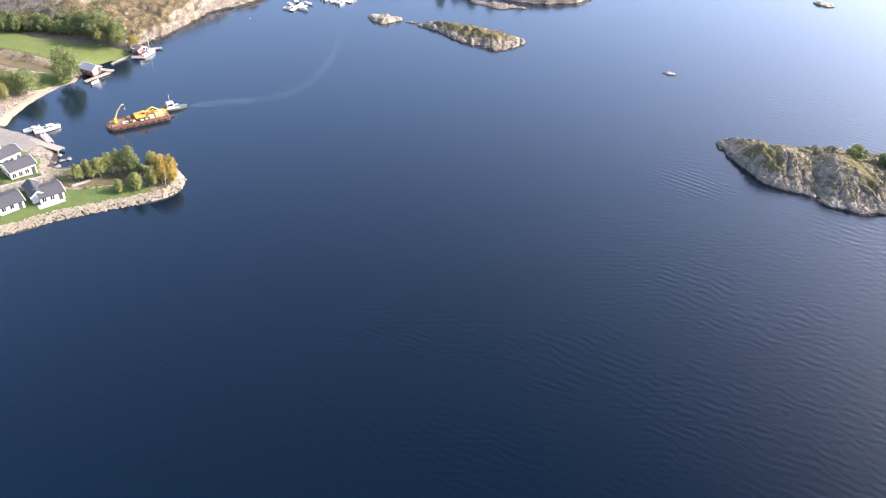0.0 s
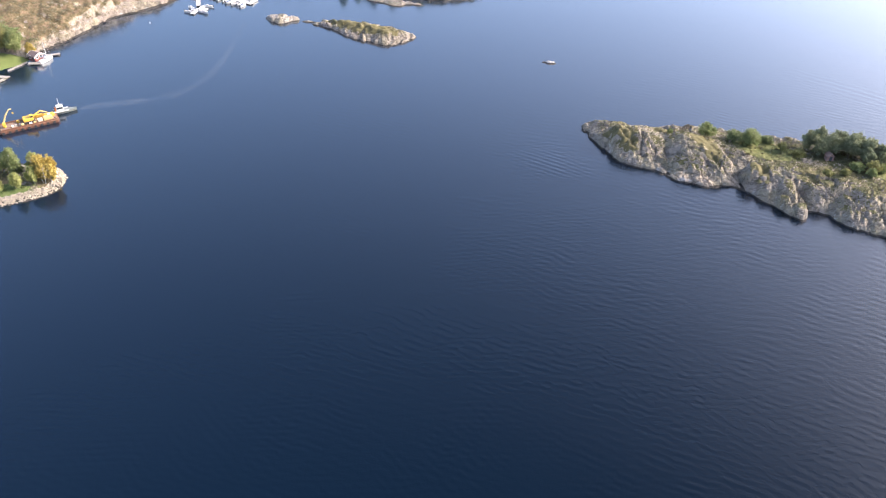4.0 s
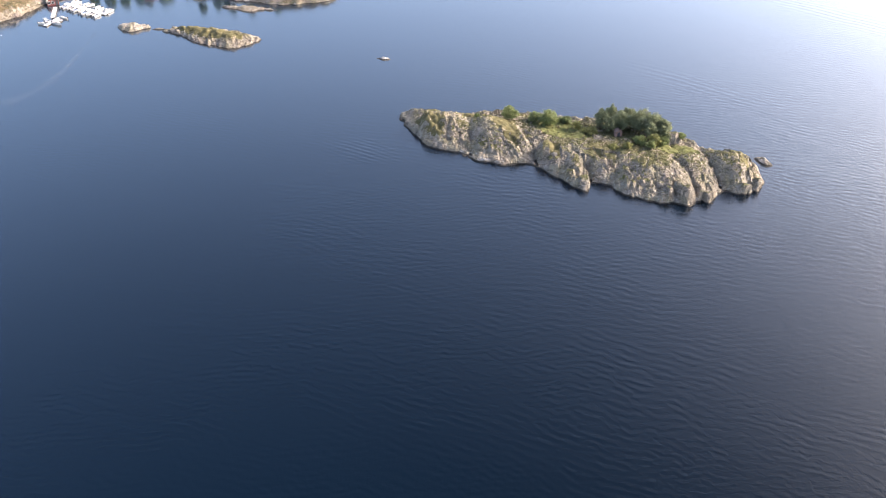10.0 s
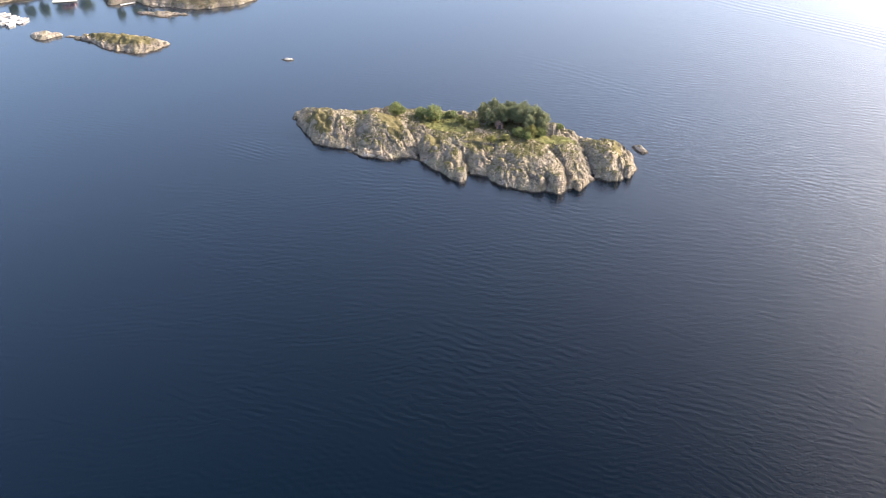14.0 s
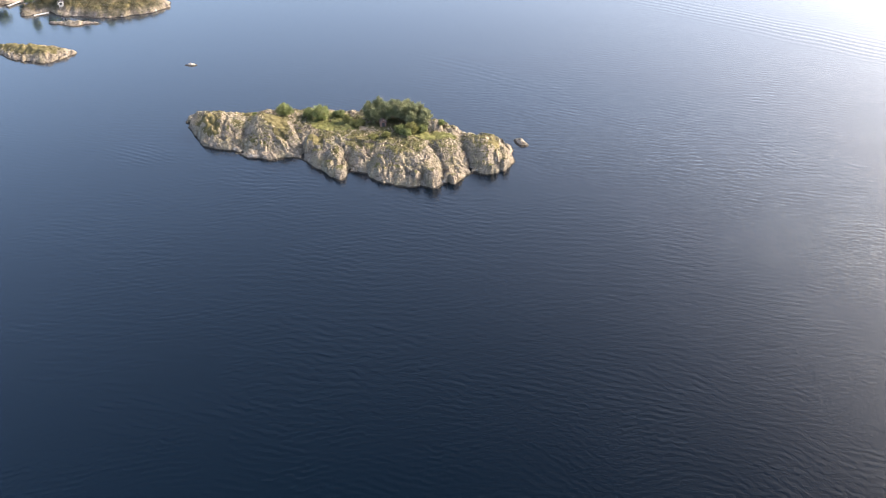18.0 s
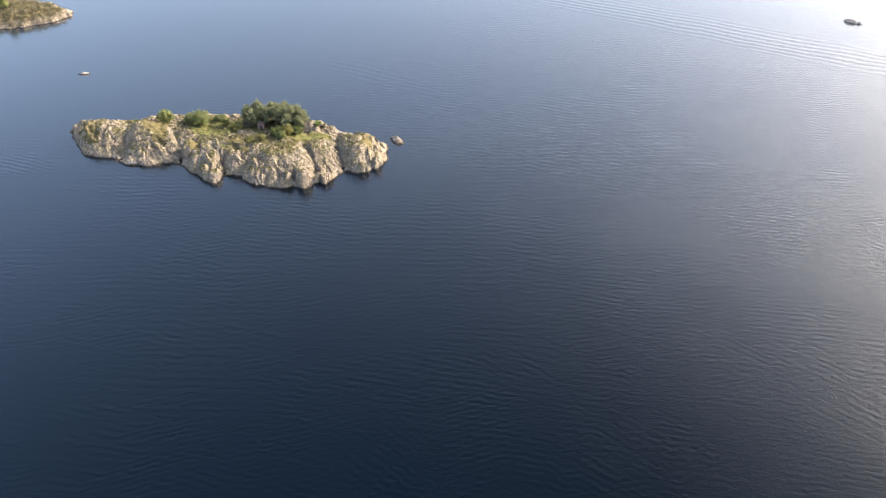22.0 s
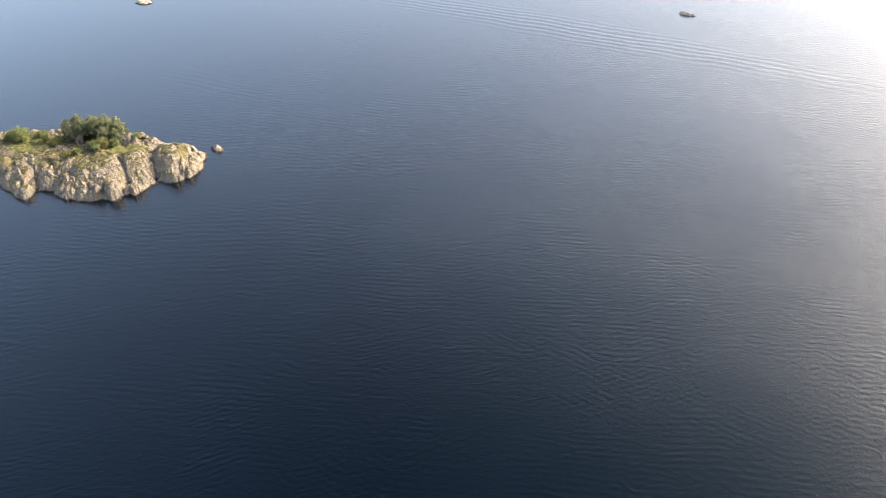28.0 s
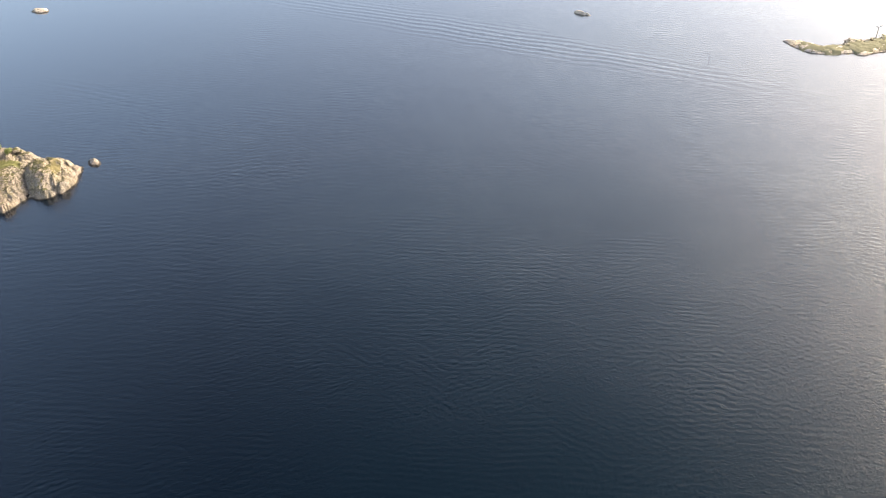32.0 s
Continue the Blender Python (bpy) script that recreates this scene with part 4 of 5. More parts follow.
# ---- north islet and far shore plants ----
xs, ys = scatter(180, 1100, -103, 334, -40, 370, 0.1, 0.44)
scrub("islet_scrub", xs, ys, 0.5, 1.8, LEAF_HEATH, "olive scrub over the rocky islet", 181, 34, 0.2)
for k, (x, y, h, r) in enumerate([(-93, 352, 6, 2.2), (-86, 350, 7, 2.4), (-90, 358, 7, 2.5), (-78, 352, 6, 2.4), (-99, 349, 6.5, 2.0), (-102, 356, 7, 2.2), (-66, 350, 5, 2.2), (-110, 366, 8, 2.6), (-118, 362, 8, 2.6), (-126, 359, 9, 2.8), (-136, 356, 9, 2.8), (-141, 353, 8, 2.6), (-147, 350, 7, 2.4), (-122, 366, 9, 2.8), (-131, 362, 9, 3.0)]):
    tree("leafy_tree", x, y, h, r, LEAF_DARK if k % 2 else LEAF, BARK, "dark green tree on the far shore", 190 + k, 0.1, 40, 30, 0.26, 1, "tree", None, "trees on the far shore")
xs, ys = level(*scatter(210, 500, -100, 289, -68, 306, 0.2, 0.45), 0.45)
scrub("islet_grass", xs, ys, 0.3, 0.7, LEAF_OLIVE, "grass and heather on the islet's back", 211, 24, 0.16, "grass")
xs, ys = scatter(212, 120, 354, 205, 392, 217, 0.2, 0.42)
patch("grass", [(-99, 304.5), (-92, 300), (-82, 293.5), (-73, 291), (-68.5, 294), (-76, 300), (-88, 304.5)], TURF_DRY, "olive grass along the islet's back", 0.12, 0.4, "grass", 6.0)
# the beacon islet's olive turf is paled, with distance haze mixed into its colour
patch("grass", [(350.4, 214.8), (351.0, 211.0), (354.0, 206.3), (359.4, 203.4), (364.8, 202.8), (370.4, 200.2), (398, 207), (396, 214), (375.2, 208.6), (369.1, 209.4), (364.7, 208.2), (358.5, 210.0), (354.8, 214.7)], ground_cover("hazed_islet_turf", (0.13, 0.125, 0.075), (0.17, 0.165, 0.10), (0.28, 0.265, 0.19), 0.5), "olive green grass in the middle of the islet", 0.12, 0.4, "grass", 9.0)
scrub("beacon_islet_grass", xs, ys, 0.2, 0.5, LEAF_HEATH, "grass and low shrubs on the beacon islet", 213, 24, 0.18, "grass")


# ---- buildings ----
def gable_house(name, x, y, rz, w, d, h, rise, walls, roof, label, along="y", windows=2, z=None, trim=None, chimney=True, door=True, group=""):
    """A small house. The front is at local -y, w wide; the ridge runs along local x or y."""
    trim = trim or WHITE
    ob = thing(name, pose(x, y, ground(x, y) - 0.2 if z is None else z, 0, 0, rz), label, "house", group)
    bm = bmesh.new()
    if along == "y":
        prof = [(-w / 2, 0), (w / 2, 0), (w / 2, h), (0, h + rise), (-w / 2, h)]
        a = [bm.verts.new((px, -d / 2, pz)) for px, pz in prof]
        b = [bm.verts.new((px, d / 2, pz)) for px, pz in prof]
    else:
        prof = [(-d / 2, 0), (d / 2, 0), (d / 2, h), (0, h + rise), (-d / 2, h)]
        a = [bm.verts.new((-w / 2, py, pz)) for py, pz in prof]
        b = [bm.verts.new((w / 2, py, pz)) for py, pz in prof]
    bm.faces.new(a)
    bm.faces.new(b[::-1])
    for k in range(5):
        bm.faces.new((a[k], b[k], b[(k + 1) % 5], a[(k + 1) % 5]))
    part("wall", bm, walls, ob)
    span, length = (w, d) if along == "y" else (d, w)
    slope = math.hypot(span / 2, rise)
    tilt = math.atan2(rise, span / 2)
    for side in (-1, 1):
        bm = boxes((0, -length / 2 - 0.35, 0.02, slope + 0.4, length / 2 + 0.35, 0.2))
        m = Matrix.Translation((0, 0, h + rise)) @ Matrix.Rotation(0 if side > 0 else math.pi, 4, "Z") @ Matrix.Rotation(tilt, 4, "Y")
        if along == "x":
            m = Matrix.Rotation(math.pi / 2, 4, "Z") @ m
        bmesh.ops.transform(bm, matrix=m, verts=bm.verts)
        slab = part("roof", bm, roof, ob, "", 0.02)
        for e in (-1, 1):
            y0 = e * (length / 2 + 0.36)
            bm = boxes((0, y0 - 0.05, -0.12, slope + 0.42, y0 + 0.05, 0.23))
            bmesh.ops.transform(bm, matrix=m, verts=bm.verts)
            part("bargeboard", bm, trim, slab, "white painted board")
    step = w / (windows + (1 if door else 0) + 0.0001)
    for k in range(windows + (1 if door else 0)):
        cx = -w / 2 + step * (k + 0.5)
        if door and k == windows:
            part("door", boxes((cx - 0.45, -d / 2 - 0.06, 0.1, cx + 0.45, -d / 2 + 0.02, 2.1)), SLATE, ob, "dark entrance door", 0.01)
            continue
        frame_ = part("window", boxes((cx - 0.55, -d / 2 - 0.08, 0.8, cx + 0.55, -d / 2 + 0.02, 0.9), (cx - 0.55, -d / 2 - 0.08, 2.0, cx + 0.55, -d / 2 + 0.02, 2.1), (cx - 0.55, -d / 2 - 0.08, 0.9, cx - 0.45, -d / 2 + 0.02, 2.0), (cx + 0.45, -d / 2 - 0.08, 0.9, cx + 0.55, -d / 2 + 0.02, 2.0), (cx - 0.03, -d / 2 - 0.07, 0.9, cx + 0.03, -d / 2 + 0.02, 2.0)), trim, ob)
        part("pane", boxes((cx - 0.45, -d / 2 - 0.03, 0.9, cx + 0.45, -d / 2 - 0.01, 2.0)), GLASS, frame_, "dark glass")
    for e in (-1, 1):
        x0 = e * w / 2
        for cy in (-d * 0.22, d * 0.22):
            frame_ = part("window", boxes((x0 - 0.05, cy - 0.5, 0.9, x0 + 0.05, cy + 0.5, 1.0), (x0 - 0.05, cy - 0.5, 1.9, x0 + 0.05, cy + 0.5, 2.0), (x0 - 0.05, cy - 0.5, 1.0, x0 + 0.05, cy - 0.42, 1.9), (x0 - 0.05, cy + 0.42, 1.0, x0 + 0.05, cy + 0.5, 1.9)), trim, ob)
            part("pane", boxes((x0 - 0.02, cy - 0.42, 1.0, x0 + 0.02, cy + 0.42, 1.9)), GLASS, frame_, "dark glass")
    if chimney:
        part("chimney", boxes((-0.3, d * 0.1, h + rise * 0.4, 0.3, d * 0.1 + 0.6, h + rise + 0.7)), WHITE if walls is WHITE else CONCRETE, ob, "", 0.03)
    return ob


U45 = 45.7
HOUSES = "white houses on the point"
gable_house("white_house", -175.0, 173.6, U45, 5.6, 5.6, 2.2, 0.9, WHITE, SLATE, "low white house with dark roof and paved patio", "x", 2, chimney=False, group=HOUSES)
gable_house("white_house", -182.2, 168.0, 50, 5.6, 5.8, 2.2, 0.9, WHITE, SLATE, "low white house with dark roof by the lawn", "x", 2, chimney=False, group=HOUSES)
gable_house("house_wing", -178.2, 173.0, U45, 3.0, 6.4, 2.2, 1.0, WHITE, SLATE, "narrow white wing with steep dark roof beside the house", "y", 1, chimney=False, door=False, group=HOUSES)
gable_house("white_house", -187.4, 182.6, 54, 6.4, 5.0, 2.9, 1.0, WHITE, SLATE, "long white house with low dark roof above a stone wall", "x", 3, group=HOUSES)
gable_house("white_house", -193.4, 186.4, 60, 6.6, 4.6, 2.9, 1.0, WHITE, SLATE, "long white house with low dark roof near the quay", "x", 3, group=HOUSES)
gable_house("white_house", -194.5, 176.5, 52, 6.0, 5.5, 2.8, 1.4, WHITE, SLATE, "white painted house with dark gabled roof by the lawn", "x", 2, group=HOUSES)
patio = thing("patio", pose(-173.1, 170.9, ground(-173.1, 170.9), 0, 0, U45), "pale paved patio before the white house", "patio")
part("bed", boxes((-3.1, -0.75, -0.7, 3.1, 2.2, 0.2)), CONCRETE, patio, "", 0.02)
for i in range(8):
    for j in range(4):
        part("slab", boxes((-3.05 + i * 0.765, -0.72 + j * 0.725, 0.2, -2.31 + i * 0.765, -0.02 + j * 0.725, 0.25)), CONCRETE, patio, "", 0.01)
# retaining walls and hedge between the rows of houses
for pts, hgt in ((((-189.5, 171.4), (-179.3, 179.8)), 1.7), (((-179.3, 179.8), (-181.9, 183.2)), 1.4), (((-171.8, 178.0), (-168.4, 181.4)), 0.7)):
    (ax, ay), (bx, by) = pts
    n = int(math.hypot(bx - ax, by - ay) / 0.9)
    wall = thing("stone_wall", pose(ax, ay, ground((ax + bx) / 2, (ay + by) / 2) - 0.15, 0, 0, math.degrees(math.atan2(by - ay, bx - ax))), "pale dry stone retaining wall below the houses", "wall")
    rs = random.Random(5)
    for k in range(n):
        for row in range(2):
            bm = boxes((k * 0.9 + 0.01 + row * 0.3, rs.uniform(-0.05, 0.05) - 0.3, row * hgt / 2, k * 0.9 + 0.88 + row * 0.3, 0.3, (row + 1) * hgt / 2 - 0.01))
            part("stone", bm, STONE, wall, "", 0.06)
xs, ys = scatter(220, 160, -197, 172, -183, 182, 0.5, 0.35)
scrub("garden_shrubs", xs, ys, 0.4, 0.9, LEAF, "clipped green shrubs on the terrace", 221, 26, 0.13)
patch("terrace", [(-204, 172), (-193, 170.5), (-182, 179.5), (-184, 185), (-188, 191), (-204, 194)], LAWN, "green terrace lawn between the houses", 0.13)

# stone revetment of the point
rng = np.random.default_rng(230)
rs = random.Random(230)
edge = np.array([(-215, 139.2), (-197, 149), (-179.4, 159.0), (-170, 167.0), (-159.2, 173.7), (-152.5, 177.6), (-148.6, 180.6), (-147.1, 184), (-147.6, 188), (-150.5, 191.6), (-155, 193)])
seg = np.hypot(*np.diff(edge, axis=0).T)
cum = np.concatenate([[0], np.cumsum(seg)])
vs, fs = [], []
for k in range(3300):
    q = rng.uniform(0, cum[-1])
    px, py = np.interp(q, cum, edge[:, 0]), np.interp(q, cum, edge[:, 1])
    i = min(np.searchsorted(cum, q) - 1, len(seg) - 1)
    t = (edge[i + 1] - edge[i]) / seg[i]
    nin = np.array([-t[1], t[0]])
    off = rng.uniform(-0.9, 1.7)
    c = np.array([px + nin[0] * off, py + nin[1] * off, 0.0 + (off + 1.1) * 0.45 + rng.uniform(-0.1, 0.15)])
    bm = bmesh.new()
    bmesh.ops.create_icosphere(bm, subdivisions=1, radius=1.0)
    r = rng.uniform(0.13, 0.30)
    sc = np.array([rng.uniform(0.8, 1.4), rng.uniform(0.7, 1.1), rng.uniform(0.6, 0.9)]) * r
    rot = Euler((rng.uniform(-0.5, 0.5), rng.uniform(-0.5, 0.5), rng.uniform(0, 6))).to_matrix()
    b0 = len(vs)
    for v in bm.verts:
        w = rot @ Vector(v.co * Vector((1, 1, 1)).x)
        w = Vector((w.x * sc[0], w.y * sc[1], w.z * sc[2])) * rs.uniform(0.8, 1.15)
        vs.append((c[0] + w.x, c[1] + w.y, c[2] + w.z))
    fs += [[b0 + v.index for v in f.verts] for f in bm.faces]
    bm.free()
me = bpy.data.meshes.new("stone_revetment")
me.from_pydata(vs, [], fs)
kk = Mat("revetment_stone", 0.9, spec=0.25)
kk.color(kk.mix(kk.noise(3.0, 4.0), kk.mix(kk.geo.outputs["Random Per Island"], (0.22, 0.185, 0.135), (0.48, 0.41, 0.31)), (0.25, 0.215, 0.165)))
kk.bump(kk.noise(4.0, 4.0), 0.5, 0.1)
me.materials.append(kk.m)
tagged(new("stone_revetment", me), "pale blasted boulders along the shore of the point", "stones", "", "stuff")


# broken rocks along the wild shore
rng = np.random.default_rng(235)
edge = np.array([(-191.4, 263.5), (-189.4, 270.2), (-186.4, 277.4), (-182.6, 288.8), (-179.4, 300), (-171, 309.5), (-164.4, 317.5), (-160.4, 331)])
seg = np.hypot(*np.diff(edge, axis=0).T)
cum = np.concatenate([[0], np.cumsum(seg)])
bm = bmesh.new()
bmesh.ops.create_icosphere(bm, subdivisions=1, radius=1.0)
ball = np.array([v.co for v in bm.verts])
tris = np.array([[v.index for v in f.verts] for f in bm.faces])
bm.free()
vs, fs, spots = [], [], []
for k in range(420):
    q = rng.uniform(0, cum[-1])
    off = rng.gamma(1.2, 0.8)
    px, py = np.interp(q, cum, edge[:, 0]) - off + rng.normal() * 0.3, np.interp(q, cum, edge[:, 1]) + off * 0.4
    spots.append((px, py))
    w = ball * rng.uniform(0.75, 1.2, (len(ball), 1)) * np.array([rng.uniform(0.8, 1.6), rng.uniform(0.7, 1.2), rng.uniform(0.5, 0.9)]) * rng.uniform(0.15, 0.55)
    t = rng.uniform(0, 6.3)
    w = np.stack([w[:, 0] * np.cos(t) - w[:, 1] * np.sin(t), w[:, 0] * np.sin(t) + w[:, 1] * np.cos(t), w[:, 2]], 1)
    fs.append(tris + len(vs) * len(ball))
    vs.append(w)
zs = np.maximum(0, ground_many(*np.array(spots).T)) - 0.05
vs = [w + np.array([px, py, z]) for w, (px, py), z in zip(vs, spots, zs)]
me = mesh_of("shore_stones", np.concatenate(vs), np.concatenate(fs), MAIN_BARE)
tagged(new("shore_stones", me), "broken pale granite blocks along the wild shore", "stones", "", "stuff")


# ---- boats ----
def hull_mesh(length, beam, height, draft=0.25, blunt=0.0):
    """A boat's hull, bow at +x, with a deck edge at height."""
    bm = bmesh.new()
    rings = []
    n = 9
    for k in range(n):
        t = k / (n - 1)
        half = beam / 2 * (min(1, 0.82 + t * 0.9) if t < 0.35 else max(blunt, math.cos((t - 0.35) / 0.65 * math.pi / 2) ** 0.75))
        sheer = height * (1 + 0.25 * t * t)
        x = -length / 2 + t * length
        keel = -draft * (1 - t ** 3)
        rings.append([bm.verts.new((x, s * half * f, z)) for s, f, z in ((1, 1, sheer), (1, 0.8, sheer * 0.2), (1, 0.25, keel), (-1, 0.25, keel), (-1, 0.8, sheer * 0.2), (-1, 1, sheer))])
    for a, b in zip(rings, rings[1:]):
        for j in range(5):
            bm.faces.new((a[j], b[j], b[j + 1], a[j + 1]))
        bm.faces.new((a[5], b[5], b[0], a[0]))
    bm.faces.new(rings[0])
    bm.faces.new(rings[-1][::-1])
    bmesh.ops.remove_doubles(bm, verts=bm.verts, dist=0.001)
    return bm


def motorboat(x, y, rz, length, label, cover=None, name="motorboat", group="", cabin=True):
    ob = thing(name, pose(x, y, 0.0, 0, 0, rz), label, "boat", group)
    beam = length * 0.36
    hh = 0.5 + length * 0.05
    part("hull", hull_mesh(length, beam, hh), GELCOAT, ob)
    bm = bmesh.new()
    prism(bm, [(-length * 0.42, -beam * 0.3), (length * 0.05, -beam * 0.32), (length * 0.05, beam * 0.32), (-length * 0.42, beam * 0.3)], hh + 0.01, hh + 0.06)
    part("cockpit", bm, TIMBER if cover is None else cover, ob, "cockpit floor" if cover is None else "canvas cover")
    if cabin:
        bm = bmesh.new()
        prism(bm, [(-length * 0.05, -beam * 0.34), (length * 0.22, -beam * 0.3), (length * 0.3, 0), (length * 0.22, beam * 0.3), (-length * 0.05, beam * 0.34)], hh, hh + length * 0.11, 0.78)
        cab = part("cabin", bm, GELCOAT, ob, "", 0.03)
        bm = bmesh.new()
        prism(bm, [(-length * 0.04, -beam * 0.35), (length * 0.20, -beam * 0.31), (length * 0.285, 0), (length * 0.20, beam * 0.31), (-length * 0.04, beam * 0.35)], hh + length * 0.05, hh + length * 0.085, 0.9)
        part("windscreen", bm, GLASS, cab, "dark glass")
    part("outboard_motor", boxes((-length / 2 - 0.35, -0.18, 0.3, -length / 2 - 0.02, 0.18, hh + 0.35)), BLACK, ob, "black outboard motor", 0.04)
    part("rail", rods(((length * 0.1, -beam * 0.42, hh + 0.4), (length * 0.46, -0.06, hh + 0.6), 0.025), ((length * 0.1, beam * 0.42, hh + 0.4), (length * 0.46, 0.06, hh + 0.6), 0.025), ((length * 0.1, -beam * 0.42, hh), (length * 0.1, -beam * 0.42, hh + 0.4), 0.025), ((length * 0.1, beam * 0.42, hh), (length * 0.1, beam * 0.42, hh + 0.4), 0.025)), STEEL, ob, "steel bow rail")
    return ob


def sailboat(x, y, rz, length, label):
    ob = thing("sailboat", pose(x, y, 0, 0, 0, rz), label, "boat")
    part("hull", hull_mesh(length, length * 0.3, 0.9, 0.4), GELCOAT, ob)
    bm = bmesh.new()
    prism(bm, [(-length * 0.1, -0.8), (length * 0.18, -0.65), (length * 0.28, 0), (length * 0.18, 0.65), (-length * 0.1, 0.8)], 0.9, 1.35, 0.85)
    part("cabin", bm, GELCOAT, ob, "", 0.03)
    part("mast", rods(((length * 0.08, 0, 1.0), (length * 0.08, 0, 6.4), 0.09, 0.06)), GELCOAT, ob, "white mast")
    part("boom", rods(((length * 0.08, 0, 2.0), (-length * 0.36, 0, 2.0), 0.12, 0.1)), CANVAS, ob, "boom with furled sail")
    for e in ((length * 0.48, 0, 1.1), (-length * 0.48, 0, 1.0), (length * 0.05, 1.1, 0.9), (length * 0.05, -1.1, 0.9)):
        part("stay", rods(((length * 0.08, 0, 6.2), e, 0.015)), STEEL, ob, "thin wire stay")
    part("rail", rods(((-length * 0.45, -1.0, 1.4), (-length * 0.45, 1.0, 1.4), 0.02), ((-length * 0.45, -1.0, 0.9), (-length * 0.45, -1.0, 1.4), 0.02), ((-length * 0.45, 1.0, 0.9), (-length * 0.45, 1.0, 1.4), 0.02)), STEEL, ob)
    return ob


def pontoon(ax, ay, bx, by, width, label, z=0.45, name="pontoon", planks=True, material=None):
    """A dock of cross planks on beams and floats or piles."""
    length = math.hypot(bx - ax, by - ay)
    ob = thing(name, pose(ax, ay, 0, 0, 0, math.degrees(math.atan2(by - ay, bx - ax))), label, "dock")
    part("beam", boxes((0, -width / 2, z - 0.3, length, -width / 2 + 0.2, z - 0.061), (0, width / 2 - 0.2, z - 0.3, length, width / 2, z - 0.061)), TIMBER, ob)
    n = max(3, int(length / 0.5))
    me = None
    for k in range(n):
        if me is None:
            p = part("plank", boxes((0.02, -width / 2 - 0.05, z - 0.06, length / n - 0.02, width / 2 + 0.05, z)), material or TIMBER, ob)
            me = p.data
        else:
            p = new("plank", me)
            p.parent = ob
        p.location = (k * length / n, 0, 0)
    for k in range(max(2, int(length / 4) + 1)):
        x = 0.4 + (length - 0.8) * k / max(1, int(length / 4))
        for s in (-1, 1):
            part("pile", rods(((x, s * (width / 2 - 0.1), -1.0), (x, s * (width / 2 - 0.1), z + 0.12), 0.13)), TIMBER, ob)
    return ob


# the work barge with its crane, and the tug
barge = thing("work_barge", pose(-170.9, 215.6, 0, 0, 0, 37), "rust brown work barge with yellow crane and machines", "barge")
bm = bmesh.new()
outline = [(-8.6, -1.6), (-7.6, -2.5), (8.2, -2.6), (8.6, -2.2), (8.6, 2.2), (8.2, 2.6), (-7.6, 2.5), (-8.6, 1.6)]
prism(bm, [(x * 0.97, y * 0.95) for x, y in outline], -0.6, 0.9, 1.04)
part("hull", bm, RUST, barge, "", 0.04)
bm = bmesh.new()
prism(bm, [(x * 0.96, y * 0.94) for x, y in outline], 0.9, 0.96)
part("deck", bm, plain("worn_deck", (0.20, 0.13, 0.085), 0.85, 0, 0.45, 1.5), barge, "worn brown deck plates")
for k in range(9):
    part("tyre", rods(((-7.0 + k * 1.75, -2.72, 0.35), (-7.0 + k * 1.75, -2.55, 0.35), 0.42, 0.42, 12)), BLACK, barge, "black tyre fender")
for side in (-2.35, 2.35):
    part("bulwark", boxes((-7.4, side - 0.06, 0.96, 8.0, side + 0.06, 1.4)), RUST, barge)
CREAM = plain("faded_yellow_paint", (0.50, 0.37, 0.15), 0.6, 0, 0.3, 3.0)
crane = part("crane_base", rods(((-6.0, 0.3, 0.96), (-6.0, 0.3, 2.4), 0.5, 0.38, 10)), YELLOW, barge, "yellow crane pedestal")
part("crane_cab", boxes((-6.5, -0.9, 1.8, -5.6, -0.2, 2.8)), YELLOW, crane, "yellow operator cab", 0.05)
part("boom", rods(((-6.0, 0.3, 2.3), (-5.0, 0.4, 4.4), 0.26, 0.22, 6), ((-5.0, 0.4, 4.4), (-3.6, 0.5, 6.0), 0.22, 0.16, 6)), CREAM, crane, "faded yellow bent boom")
part("jib", rods(((-3.6, 0.5, 6.0), (-2.9, 0.6, 5.9), 0.2, 0.2, 6)), CREAM, crane, "faded yellow jib head")
part("hook_line", rods(((-2.9, 0.6, 5.9), (-2.9, 0.6, 4.9), 0.05, 0.05, 5)), BLACK, crane)
part("grab", boxes((-3.1, 0.4, 4.4, -2.7, 0.8, 4.9)), YELLOW, crane, "", 0.06)
part("ram", rods(((-5.8, 0.35, 2.8), (-5.1, 0.4, 4.0), 0.1, 0.08, 8)), STEEL, crane)
ex = part("excavator_body", boxes((-0.9, -1.3, 1.7, 2.0, 1.0, 2.7)), YELLOW, barge, "yellow excavator housing", 0.12)
part("excavator_cab", boxes((1.0, -1.3, 2.6, 2.0, -0.3, 3.5)), YELLOW, ex, "", 0.08)
part("cab_window", boxes((1.1, -1.33, 2.8, 1.9, -1.29, 3.3)), GLASS, ex, "dark glass")
for yy in (-1.1, 0.9):
    part("track", boxes((-1.1, yy - 0.3, 0.98, 2.4, yy + 0.3, 1.8)), BLACK, ex, "black crawler track", 0.2)
part("arm", rods(((1.8, 0.6, 2.2), (4.4, 1.0, 3.3), 0.24, 0.18, 6), ((4.4, 1.0, 3.3), (6.2, 1.1, 2.2), 0.18, 0.14, 6)), YELLOW, ex, "yellow folded digger arm")
part("deckhouse", boxes((4.6, -1.6, 0.96, 7.0, -0.1, 2.0)), CREAM, barge, "faded yellow deckhouse", 0.06)
